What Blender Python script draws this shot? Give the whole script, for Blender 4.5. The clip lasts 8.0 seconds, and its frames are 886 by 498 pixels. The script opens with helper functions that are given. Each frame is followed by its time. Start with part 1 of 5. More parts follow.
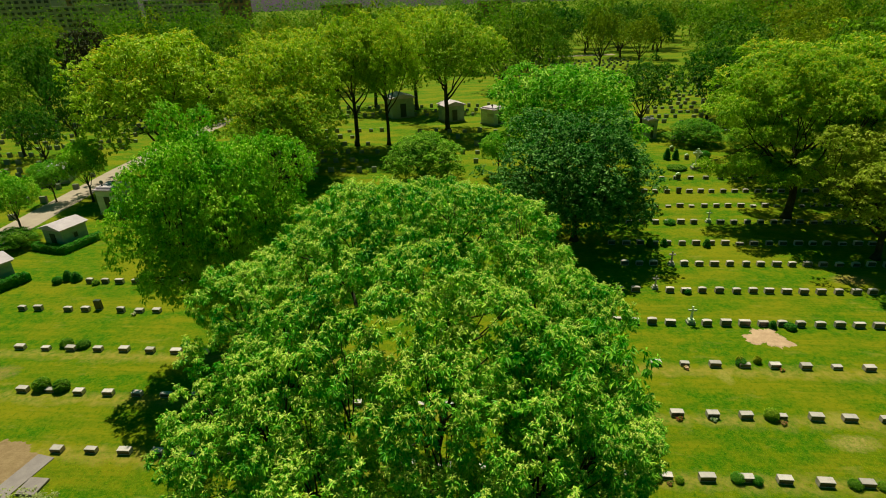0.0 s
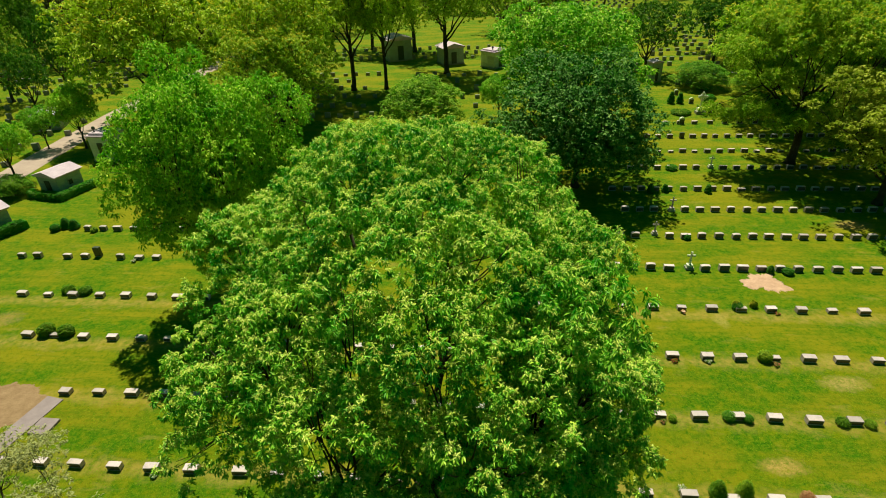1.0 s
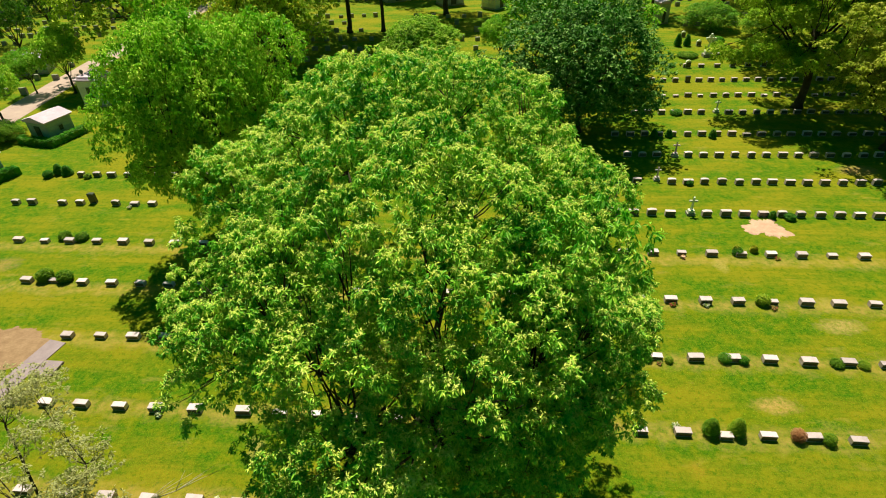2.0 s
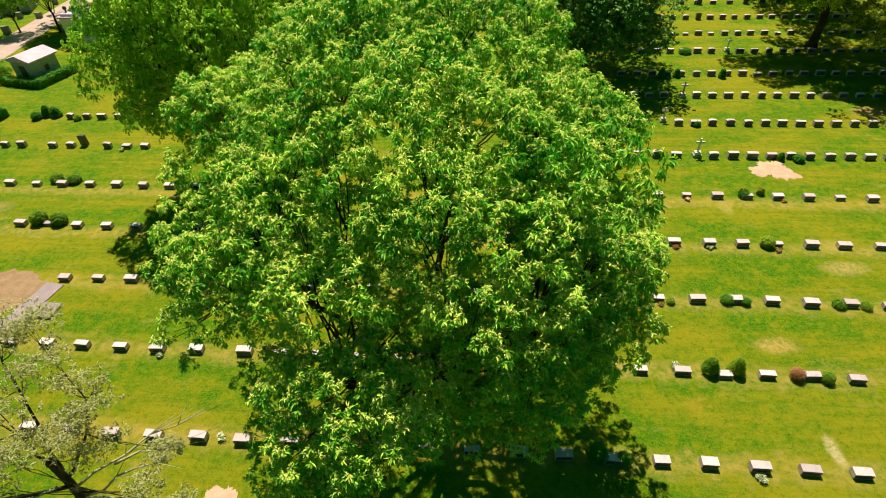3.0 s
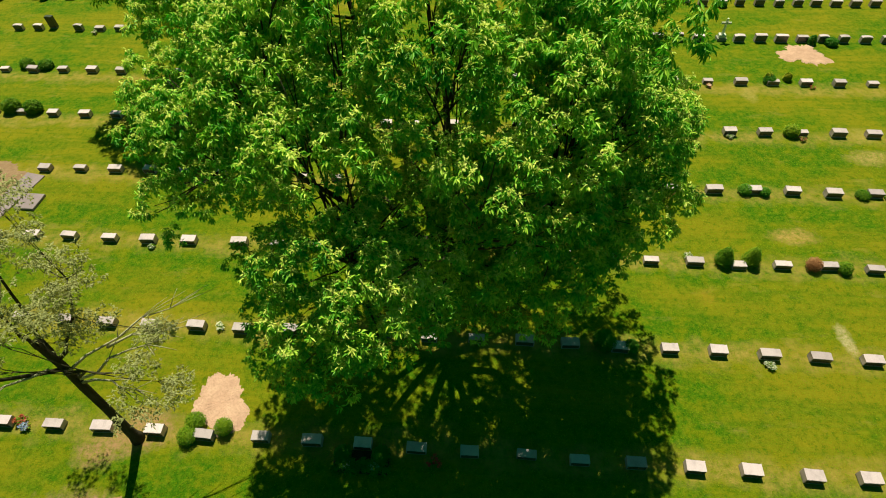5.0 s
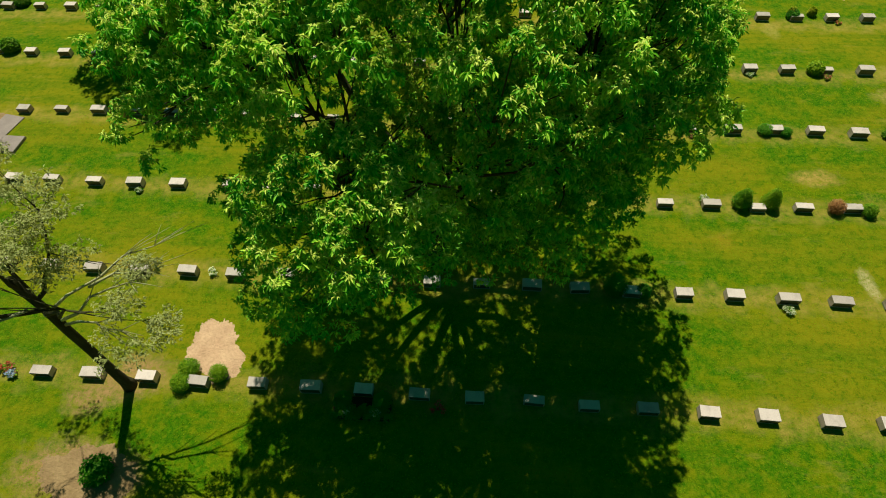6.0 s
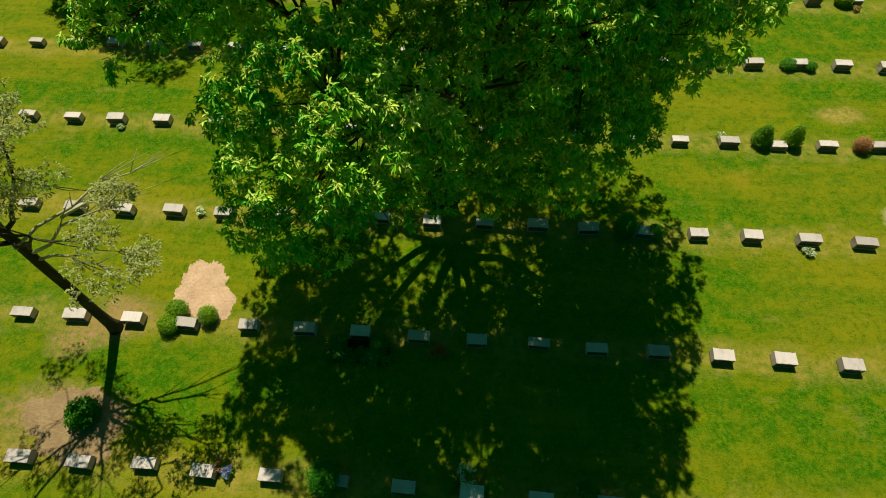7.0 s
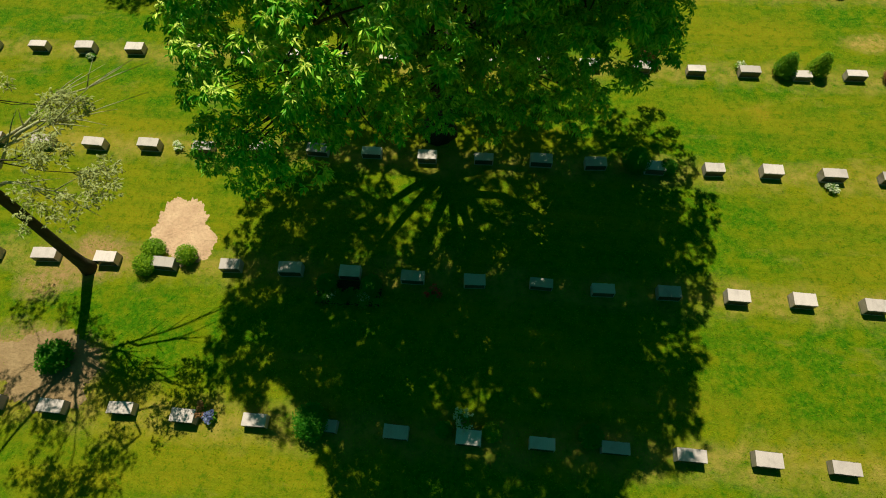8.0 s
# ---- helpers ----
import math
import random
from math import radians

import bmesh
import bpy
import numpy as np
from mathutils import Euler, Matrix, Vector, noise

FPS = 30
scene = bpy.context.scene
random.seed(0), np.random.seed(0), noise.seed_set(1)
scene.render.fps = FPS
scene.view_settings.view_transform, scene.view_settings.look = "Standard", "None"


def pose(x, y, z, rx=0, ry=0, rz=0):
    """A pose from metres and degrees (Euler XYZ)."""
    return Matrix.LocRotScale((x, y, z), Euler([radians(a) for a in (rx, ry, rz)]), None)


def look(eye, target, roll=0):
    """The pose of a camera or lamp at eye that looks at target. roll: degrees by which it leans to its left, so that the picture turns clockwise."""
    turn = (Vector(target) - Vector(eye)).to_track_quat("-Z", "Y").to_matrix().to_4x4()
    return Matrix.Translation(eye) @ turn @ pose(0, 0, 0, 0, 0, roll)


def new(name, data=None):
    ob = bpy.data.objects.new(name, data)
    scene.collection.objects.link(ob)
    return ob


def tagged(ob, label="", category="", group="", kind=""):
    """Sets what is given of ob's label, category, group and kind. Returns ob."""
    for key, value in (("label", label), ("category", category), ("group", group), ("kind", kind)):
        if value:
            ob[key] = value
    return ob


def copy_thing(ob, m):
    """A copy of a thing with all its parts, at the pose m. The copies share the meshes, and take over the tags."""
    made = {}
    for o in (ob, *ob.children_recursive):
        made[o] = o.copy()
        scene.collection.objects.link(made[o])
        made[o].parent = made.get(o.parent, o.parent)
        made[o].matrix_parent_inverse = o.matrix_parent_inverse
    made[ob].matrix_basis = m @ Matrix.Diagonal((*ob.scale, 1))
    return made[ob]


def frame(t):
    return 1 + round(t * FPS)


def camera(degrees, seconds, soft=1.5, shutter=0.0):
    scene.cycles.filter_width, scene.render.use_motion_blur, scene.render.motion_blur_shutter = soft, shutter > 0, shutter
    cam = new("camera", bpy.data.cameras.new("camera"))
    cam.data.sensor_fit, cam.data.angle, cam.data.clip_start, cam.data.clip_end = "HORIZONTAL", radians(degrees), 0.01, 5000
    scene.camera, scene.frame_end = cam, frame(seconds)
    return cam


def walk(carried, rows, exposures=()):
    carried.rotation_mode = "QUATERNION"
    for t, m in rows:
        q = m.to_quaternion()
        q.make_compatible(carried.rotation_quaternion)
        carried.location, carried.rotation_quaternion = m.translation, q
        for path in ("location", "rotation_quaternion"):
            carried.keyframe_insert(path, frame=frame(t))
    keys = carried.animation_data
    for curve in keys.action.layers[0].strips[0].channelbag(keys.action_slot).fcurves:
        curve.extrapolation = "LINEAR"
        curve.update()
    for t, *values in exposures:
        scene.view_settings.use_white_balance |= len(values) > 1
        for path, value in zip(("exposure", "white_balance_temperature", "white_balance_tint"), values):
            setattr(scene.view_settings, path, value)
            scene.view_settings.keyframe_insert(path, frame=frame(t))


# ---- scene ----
cam = camera(78.9, 8.0, soft=1.0)
PATH = [
    (0, (0.121, -0.333, 21.598), (0.135, 1.484, 20.762), -2.1),
    (0.5, (0.119, -0.316, 21.48), (0.13, 1.459, 20.558), -2.2),
    (1, (0.11, -0.26, 21.35), (0.119, 1.469, 20.345), -2.3),
    (2.5, (0.084, -0.15, 20.509), (0.085, 1.427, 19.279), -2.5),
    (3, (0.044, -0.073, 20.158), (0.041, 1.445, 18.855), -2.6),
    (3.5, (-0.007, -0.026, 19.796), (-0.014, 1.432, 18.427), -2.7),
    (4, (-0.087, 0.041, 19.464), (-0.095, 1.439, 18.034), -2.7),
    (4.5, (-0.156, 0.14, 19.073), (-0.165, 1.477, 17.586), -2.7),
    (6, (-0.409, 0.357, 17.217), (-0.425, 1.521, 15.591), -3.1),
    (6.5, (-0.47, 0.369, 16.568), (-0.488, 1.472, 14.9), -3.2),
    (7, (-0.477, 0.325, 15.898), (-0.499, 1.368, 14.192), -3.3),
    (7.5, (-0.453, 0.289, 15.209), (-0.477, 1.269, 13.466), -3.4),
    (8, (-0.421, 0.277, 14.466), (-0.445, 1.195, 12.689), -3.5),
]
walk(cam, [(t, look(eye, target, roll)) for t, eye, target, roll in PATH],
     exposures=[(0, 0.34, 5600, -45), (1.2, 0.67, 5600, -33), (2.5, 0.94, 5600, -22), (4.0, 0.88, 5600, -20), (6.0, 0.38, 5600, -43), (8, 0.48, 5600, -40)])

# ---- world and sun ----
SUN = Vector((0.06, -0.56, -1.0)).normalized()          # the way the light goes
ELEV = math.asin(-SUN.z)
world = bpy.data.worlds.new("sky")
scene.world = world
world.use_nodes = True
_n = world.node_tree.nodes
_sky = _n.new("ShaderNodeTexSky")
_sky.sky_type, _sky.sun_disc = "NISHITA", False
_sky.sun_elevation, _sky.sun_rotation = ELEV, math.atan2(-SUN.x, -SUN.y)
_n["Background"].inputs["Strength"].default_value = 0.0185
_pale = _n.new("ShaderNodeHueSaturation")
_pale.inputs["Saturation"].default_value = 1.35
_pale.inputs["Hue"].default_value = 0.31
world.node_tree.links.new(_sky.outputs["Color"], _pale.inputs["Color"])
world.node_tree.links.new(_pale.outputs["Color"], _n["Background"].inputs["Color"])
sun = new("sun", bpy.data.lights.new("sun", "SUN"))
sun.data.energy, sun.data.angle, sun.data.color = 5.0, radians(0.4), (1.0, 0.76, 0.48)
sun.matrix_basis = look((0, 0, 60), Vector((0, 0, 60)) + SUN)


# ---- materials ----
class Nodes:
    """A small builder for node materials."""

    def __init__(self, name):
        self.mat = bpy.data.materials.new(name)
        self.mat.use_nodes = True
        self.tree = self.mat.node_tree
        self.bsdf = self.tree.nodes["Principled BSDF"]
        self.out = self.tree.nodes["Material Output"]

    def add(self, kind, **inputs):
        node = self.tree.nodes.new(kind)
        for key, value in inputs.items():
            self.put(node.inputs[key.replace("_", " ")], value)
        return node

    def put(self, socket, value):
        if isinstance(value, bpy.types.NodeSocket):
            self.tree.links.new(value, socket)
        else:
            socket.default_value = value

    def coords(self):
        return self.add("ShaderNodeTexCoord").outputs["Object"]

    def place(self):
        return self.add("ShaderNodeNewGeometry").outputs["Position"]

    def noise(self, vec, scale, detail=4.0, rough=0.55):
        return self.add("ShaderNodeTexNoise", Vector=vec, Scale=scale, Detail=detail, Roughness=rough).outputs["Fac"]

    def math(self, op, a, b=0.0, c=0.0):
        node = self.tree.nodes.new("ShaderNodeMath")
        node.operation = op
        for socket, value in zip(node.inputs, (a, b, c)):
            self.put(socket, value)
        return node.outputs[0]

    def ramp(self, fac, stops):
        node = self.add("ShaderNodeValToRGB", Fac=fac)
        el = node.color_ramp.elements
        while len(el) < len(stops):
            el.new(0.5)
        for e, (p, col) in zip(el, stops):
            e.position, e.color = p, (*col, 1)
        return node.outputs["Color"]

    def step(self, fac, lo, hi):
        node = self.add("ShaderNodeMapRange", Value=fac)
        node.inputs["From Min"].default_value, node.inputs["From Max"].default_value = lo, hi
        return node.outputs["Result"]

    def mix(self, fac, a, b, blend="MIX"):
        node = self.tree.nodes.new("ShaderNodeMix")
        node.data_type, node.blend_type = "RGBA", blend
        self.put(node.inputs[0], fac)
        self.put(node.inputs[6], a if isinstance(a, bpy.types.NodeSocket) else (*a, 1))
        self.put(node.inputs[7], b if isinstance(b, bpy.types.NodeSocket) else (*b, 1))
        return node.outputs[2]

    def bump(self, height, strength, distance):
        node = self.add("ShaderNodeBump", Height=height, Strength=strength, Distance=distance)
        self.put(self.bsdf.inputs["Normal"], node.outputs["Normal"])

    def done(self, color, rough, spec=0.4, metal=0.0):
        self.put(self.bsdf.inputs["Base Color"], color if isinstance(color, bpy.types.NodeSocket) else (*color, 1))
        self.put(self.bsdf.inputs["Roughness"], rough)
        self.bsdf.inputs["Specular IOR Level"].default_value = spec
        self.bsdf.inputs["Metallic"].default_value = metal
        return self.mat


def leaf_material(name, dark, mid, light, through_light=0.3, gloss=0.55, spec=0.2, glow=(0.09, 0.50, 0.012)):
    """Leaves: colour by leaf and by bough, with light that shines through."""
    n = Nodes(name)
    geo = n.add("ShaderNodeNewGeometry")
    rnd = geo.outputs["Random Per Island"]
    bough = n.noise(geo.outputs["Position"], 0.55, 3.0)
    f = n.math("ADD", n.math("MULTIPLY", rnd, 0.44), n.math("MULTIPLY", n.step(bough, 0.3, 0.7), 0.56))
    col = n.ramp(f, [(0.08, dark), (0.5, mid), (0.95, light)])
    oi = n.add("ShaderNodeObjectInfo").outputs["Random"]
    hsv = n.add("ShaderNodeHueSaturation", Color=col)
    n.put(hsv.inputs["Value"], n.math("ADD", n.math("MULTIPLY", oi, 0.3), 0.85))
    n.put(hsv.inputs["Hue"], n.math("ADD", n.math("MULTIPLY", oi, -0.025), 0.512))
    col = hsv.outputs["Color"]
    n.done(col, gloss, spec)
    tr = n.add("ShaderNodeBsdfTranslucent")
    n.put(tr.inputs["Color"], n.mix(0.75, n.mix(1.0, col, (1.6, 1.6, 1.6), "MULTIPLY"), glow))
    mx = n.add("ShaderNodeMixShader", Fac=through_light)
    n.tree.links.new(n.bsdf.outputs[0], mx.inputs[1])
    n.tree.links.new(tr.outputs[0], mx.inputs[2])
    n.tree.links.new(mx.outputs[0], n.out.inputs["Surface"])
    return n.mat


def bark_material(name, a, b):
    n = Nodes(name)
    p = n.coords()
    mp = n.add("ShaderNodeMapping", Vector=p)
    mp.inputs["Scale"].default_value = (9, 9, 1.6)
    f = n.noise(mp.outputs[0], 1.6, 6.0, 0.7)
    big = n.noise(p, 0.8, 2.0)
    n.bump(f, 0.8, 0.03)
    return n.done(n.mix(n.step(big, 0.35, 0.7), n.ramp(f, [(0.3, a), (0.7, b)]), tuple(0.7 * v for v in a)), 0.9, 0.2)


def stone_material(name, a, b, rough=0.6, speck=0.5):
    n = Nodes(name)
    p = n.coords()
    oi = n.add("ShaderNodeObjectInfo").outputs["Random"]
    grain = n.noise(p, 90.0, 2.0, 0.8)
    stain = n.noise(n.place(), 2.7, 5.0, 0.65)
    col = n.mix(n.step(grain, 0.35, 0.65), a, b)
    col = n.mix(n.math("MULTIPLY", n.step(stain, 0.5, 0.75), speck), col, tuple(0.55 * v for v in a))
    hsv = n.add("ShaderNodeHueSaturation", Color=col)
    n.put(hsv.inputs["Value"], n.math("ADD", n.math("MULTIPLY", oi, 0.5), 0.72))
    n.bump(grain, 0.15, 0.004)
    return n.done(hsv.outputs["Color"], rough, 0.45)


ROWTURN = radians(-6.2)
RC, RS = math.cos(ROWTURN), math.sin(ROWTURN)


def grave(u, v, z=0.0):
    """A place in the graves' own grid: u along the rows, v across them."""
    return Vector((u * RC - v * RS, u * RS + v * RC, z))


STRAW, BROWN = (0.40, 0.30, 0.11), (0.38, 0.215, 0.135)
DRY_SPOTS = [
    (17.4, 26.2, 0.45, 0.8, 0.6, STRAW), (21.3, 20.4, 1.3, 0.6, 0.9, (0.42, 0.29, 0.12)), (15.2, 15.5, 1.05, 0.5, 1.0, (0.42, 0.27, 0.10)), (21.8, 22.2, 0.8, 0.6, 0.5, STRAW),
    (10.3, 12.5, 0.42, 0.38, 0.6, (0.30, 0.20, 0.02)), (14.9, 10.3, 0.28, 0.7, 0.9, (0.52, 0.40, 0.28)), (-11.3, 7.9, 1.2, 0.9, 1.0, BROWN), (-12.6, 7.2, 0.9, 0.7, 0.9, BROWN),
    (-12.7, 4.9, 1.7, 1.0, 1.0, BROWN), (-10.6, 4.6, 0.6, 0.7, 1.0, BROWN), (-8.6, 14.5, 0.4, 0.6, 0.7, STRAW), (-29.5, 29.6, 1.2, 0.8, 0.5, BROWN), (33.5, 37.5, 1.6, 0.9, 0.8, BROWN),
]


def grass_material():
    n = Nodes("lawn_grass")
    p = n.place()
    turn = n.add("ShaderNodeMapping", Vector=p)
    turn.inputs["Rotation"].default_value = (0, 0, -ROWTURN)
    uv = turn.outputs[0]
    sep = n.add("ShaderNodeSeparateXYZ", Vector=uv)
    stretch = n.add("ShaderNodeMapping", Vector=uv)
    stretch.inputs["Scale"].default_value = (0.35, 1.0, 1.0)
    fine = n.noise(p, 9.0, 6.0, 0.8)
    mid = n.noise(p, 1.1, 6.0, 0.72)
    wide = n.noise(stretch.outputs[0], 0.32, 4.0, 0.6)
    col = n.ramp(fine, [(0.36, (0.020, 0.070, 0.001)), (0.5, (0.070, 0.145, 0.002)), (0.64, (0.135, 0.205, 0.006))])
    col = n.mix(n.math("MULTIPLY", n.step(mid, 0.47, 0.60), 0.75), col, (0.195, 0.195, 0.004))
    col = n.mix(n.math("MULTIPLY", n.step(wide, 0.44, 0.60), 0.75), col, (0.26, 0.205, 0.010))
    mow = n.add("ShaderNodeMapping", Vector=uv)
    mow.inputs["Scale"].default_value = (0.12, 2.6, 1.0)
    col = n.mix(n.math("MULTIPLY", n.step(n.noise(mow.outputs[0], 1.0, 4.0, 0.7), 0.46, 0.66), 0.45), col, (0.06, 0.125, 0.002))
    speck = n.noise(p, 34.0, 3.0, 0.8)
    col = n.mix(n.math("MULTIPLY", n.step(speck, 0.56, 0.72), 0.5), col, (0.24, 0.22, 0.03))
    tuft = n.noise(p, 3.6, 5.0, 0.8)
    col = n.mix(n.math("MULTIPLY", n.step(tuft, 0.50, 0.64), 0.55), col, (0.21, 0.215, 0.012))
    col = n.mix(n.math("MULTIPLY", n.step(tuft, 0.48, 0.36), 0.6), col, (0.035, 0.11, 0.002))
    # worn, dry grass along the foot of each row of stones
    k = n.math("DIVIDE", n.math("SUBTRACT", sep.outputs["Y"], 2.2), 4.36)
    off = n.math("ABSOLUTE", n.math("SUBTRACT", n.math("FRACT", n.math("ADD", k, 0.5)), 0.5))
    off = n.math("ADD", off, n.math("MULTIPLY", n.math("SUBTRACT", n.noise(p, 1.1, 4.0), 0.5), 0.42))
    near = n.math("LESS_THAN", sep.outputs["Y"], 30.5)
    strip = n.math("MULTIPLY", n.step(off, 0.17, 0.03), near)
    strip = n.math("MULTIPLY", strip, n.step(n.noise(p, 2.6, 5.0, 0.7), 0.32, 0.62))
    col = n.mix(n.math("MULTIPLY", strip, 0.68), col, (0.40, 0.265, 0.085))
    # thin bare spots
    bare = n.step(n.noise(stretch.outputs[0], 0.9, 6.0, 0.7), 0.58, 0.74)
    col = n.mix(n.math("MULTIPLY", bare, 0.6), col, (0.34, 0.25, 0.07))
    # straw-coloured and bare brown spots of their own
    edge = n.math("SUBTRACT", n.noise(p, 2.2, 5.0, 0.7), 0.5)
    pos = n.add("ShaderNodeSeparateXYZ", Vector=p)
    broken = n.step(n.noise(p, 5.0, 5.0, 0.75), 0.32, 0.6)
    for cx, cy, rx, ry, amount, tint in DRY_SPOTS:
        dx = n.math("DIVIDE", n.math("SUBTRACT", pos.outputs["X"], cx), rx)
        dy = n.math("DIVIDE", n.math("SUBTRACT", pos.outputs["Y"], cy), ry)
        d = n.math("ADD", n.math("SQRT", n.math("ADD", n.math("MULTIPLY", dx, dx), n.math("MULTIPLY", dy, dy))), n.math("MULTIPLY", edge, 1.6))
        col = n.mix(n.math("MULTIPLY", n.math("MULTIPLY", n.step(d, 1.2, 0.5), broken), amount), col, tint)
    n.bump(n.noise(p, 24.0, 4.0, 0.8), 0.9, 0.05)
    return n.done(col, 0.9, 0.08)


def plain_material(name, a, b, scale, rough, spec=0.3, bump=0.3, dist=0.01, fine=None):
    n = Nodes(name)
    p = n.place()
    f = n.noise(p, scale, 6.0, 0.65)
    col = n.ramp(f, [(0.3, a), (0.7, b)])
    g = n.noise(p, fine or scale * 9, 3.0, 0.7)
    col = n.mix(n.math("MULTIPLY", n.step(g, 0.45, 0.75), 0.35), col, tuple(0.6 * v for v in a))
    n.bump(g, bump, dist)
    return n.done(col, rough, spec)


M_GRASS = grass_material()
M_LEAF = leaf_material("oak_leaves", (0.05, 0.19, 0.016), (0.24, 0.46, 0.036), (0.76, 0.82, 0.13), 0.18, 0.42, 0.22, (0.03, 0.48, 0.014))
# shoot colour holds the sunlit highlights of the oak's tuft tops
M_SHOOT_LIT = leaf_material("sunlit_new_growth", (0.60, 0.62, 0.09), (0.80, 0.79, 0.20), (0.92, 0.88, 0.34), 0.25, 0.5, 0.2, (0.42, 0.60, 0.05))
# warm tone puts sunlight on the crown tops into the tassels and shoots
M_TASSEL_LIT = leaf_material("sunlit_young_shoots", (0.56, 0.45, 0.02), (0.80, 0.66, 0.05), (0.92, 0.82, 0.14), 0.25, 0.7, 0.1, (0.44, 0.42, 0.02))
M_LEAF_G = leaf_material("green_leaves", (0.05, 0.13, 0.006), (0.18, 0.30, 0.014), (0.46, 0.54, 0.06), 0.3, 0.6, 0.12, (0.16, 0.46, 0.01))
M_LEAF_Y = leaf_material("yellow_green_leaves", (0.07, 0.16, 0.006), (0.46, 0.56, 0.024), (0.96, 0.93, 0.15), 0.27, 0.6, 0.16, (0.28, 0.48, 0.015))
M_LEAF_F = leaf_material("park_leaves", (0.035, 0.08, 0.004), (0.13, 0.19, 0.008), (0.34, 0.37, 0.03), 0.25, 0.75, 0.1, glow=(0.15, 0.32, 0.01))
M_LEAF_FY = leaf_material("yellowish_park_leaves", (0.06, 0.10, 0.004), (0.24, 0.26, 0.010), (0.54, 0.50, 0.04), 0.25, 0.75, 0.1, glow=(0.22, 0.33, 0.01))
M_LEAF_N = leaf_material("fresh_tree_leaves", (0.06, 0.19, 0.010), (0.37, 0.54, 0.03), (0.88, 0.90, 0.15), 0.27, 0.55, 0.14, (0.13, 0.46, 0.012))
# lightest leaf tone stands in for glints on the dark crown
M_LEAF_D = leaf_material("dark_green_leaves", (0.03, 0.10, 0.014), (0.10, 0.20, 0.03), (0.44, 0.58, 0.18), 0.2, 0.55, 0.12, (0.08, 0.28, 0.01))
M_LEAF_FD = leaf_material("dark_park_leaves", (0.022, 0.065, 0.004), (0.07, 0.135, 0.009), (0.20, 0.27, 0.03), 0.25, 0.75, 0.1, (0.07, 0.22, 0.008))
M_LEAF_B = leaf_material("olive_leaves", (0.06, 0.13, 0.006), (0.28, 0.38, 0.018), (0.62, 0.64, 0.08), 0.32, 0.6, 0.14, (0.20, 0.46, 0.012))
M_LEAF_T = leaf_material("tan_olive_leaves", (0.10, 0.14, 0.012), (0.42, 0.42, 0.04), (0.76, 0.70, 0.16), 0.32, 0.6, 0.14, (0.30, 0.46, 0.02))
M_LEAF_P = leaf_material("pale_grey_green_leaves", (0.30, 0.28, 0.13), (0.48, 0.45, 0.24), (0.66, 0.60, 0.38), 0.35, 0.55, 0.25, (0.46, 0.43, 0.20))
M_LEAF_R = leaf_material("dark_red_leaves", (0.012, 0.014, 0.008), (0.03, 0.028, 0.012), (0.06, 0.045, 0.02), glow=(0.03, 0.028, 0.012))
M_BUSH = leaf_material("bush_leaves", (0.06, 0.12, 0.004), (0.16, 0.24, 0.008), (0.36, 0.40, 0.02), 0.2)
M_BUSH_D = leaf_material("dark_bush_leaves", (0.035, 0.10, 0.006), (0.09, 0.20, 0.012), (0.20, 0.31, 0.03))
M_BUSH_Y = leaf_material("yellow_bush_leaves", (0.16, 0.17, 0.004), (0.33, 0.30, 0.008), (0.5, 0.45, 0.02))
M_PINK = leaf_material("faded_pink_leaves", (0.26, 0.10, 0.05), (0.46, 0.22, 0.13), (0.60, 0.40, 0.26), glow=(0.46, 0.22, 0.13))
M_RED = leaf_material("red_petals", (0.22, 0.02, 0.015), (0.45, 0.06, 0.05), (0.6, 0.25, 0.2), glow=(0.45, 0.06, 0.05))
M_BLUE = leaf_material("blue_petals", (0.10, 0.10, 0.35), (0.22, 0.22, 0.6), (0.5, 0.5, 0.75), glow=(0.22, 0.22, 0.6))
M_WHITEP = leaf_material("white_petals", (0.45, 0.42, 0.36), (0.65, 0.62, 0.55), (0.8, 0.78, 0.7), glow=(0.65, 0.62, 0.55))
M_SOIL = plain_material("dark_planting_soil", (0.03, 0.022, 0.016), (0.07, 0.052, 0.04), 6, 0.95, 0.1, 0.8, 0.03)
M_BLADE = leaf_material("grass_blades", (0.14, 0.20, 0.004), (0.22, 0.27, 0.006), (0.36, 0.33, 0.03), 0.5, 0.8, 0.1, (0.26, 0.42, 0.01))
M_BARK = bark_material("dark_bark", (0.035, 0.028, 0.02), (0.10, 0.085, 0.065))
M_BARK_PALE = bark_material("pale_bark", (0.36, 0.31, 0.24), (0.56, 0.50, 0.42))
M_GRANITE = stone_material("grey_granite", (0.47, 0.35, 0.50), (0.62, 0.47, 0.64))
M_PLINTH = stone_material("rough_plinth", (0.26, 0.24, 0.24), (0.38, 0.35, 0.35), 0.85)
# polished granite, its colour darkened to hold the shade of headstone fronts
M_POLISHED_SHADE = stone_material("polished_granite_shade", (0.055, 0.05, 0.055), (0.10, 0.09, 0.10), 0.25, 0.2)
M_DARKSTONE = stone_material("dark_granite", (0.045, 0.045, 0.05), (0.11, 0.11, 0.12), 0.3)
M_WHITE = stone_material("white_marble", (0.60, 0.58, 0.56), (0.74, 0.72, 0.70), 0.55, 0.25)
M_SAND = plain_material("bare_sand", (0.44, 0.255, 0.235), (0.62, 0.385, 0.36), 1.6, 0.95, 0.1, 0.9, 0.05, 9)
M_EARTH = plain_material("bare_brown_earth", (0.22, 0.13, 0.095), (0.34, 0.215, 0.165), 1.6, 0.95, 0.1, 0.9, 0.05, 9)
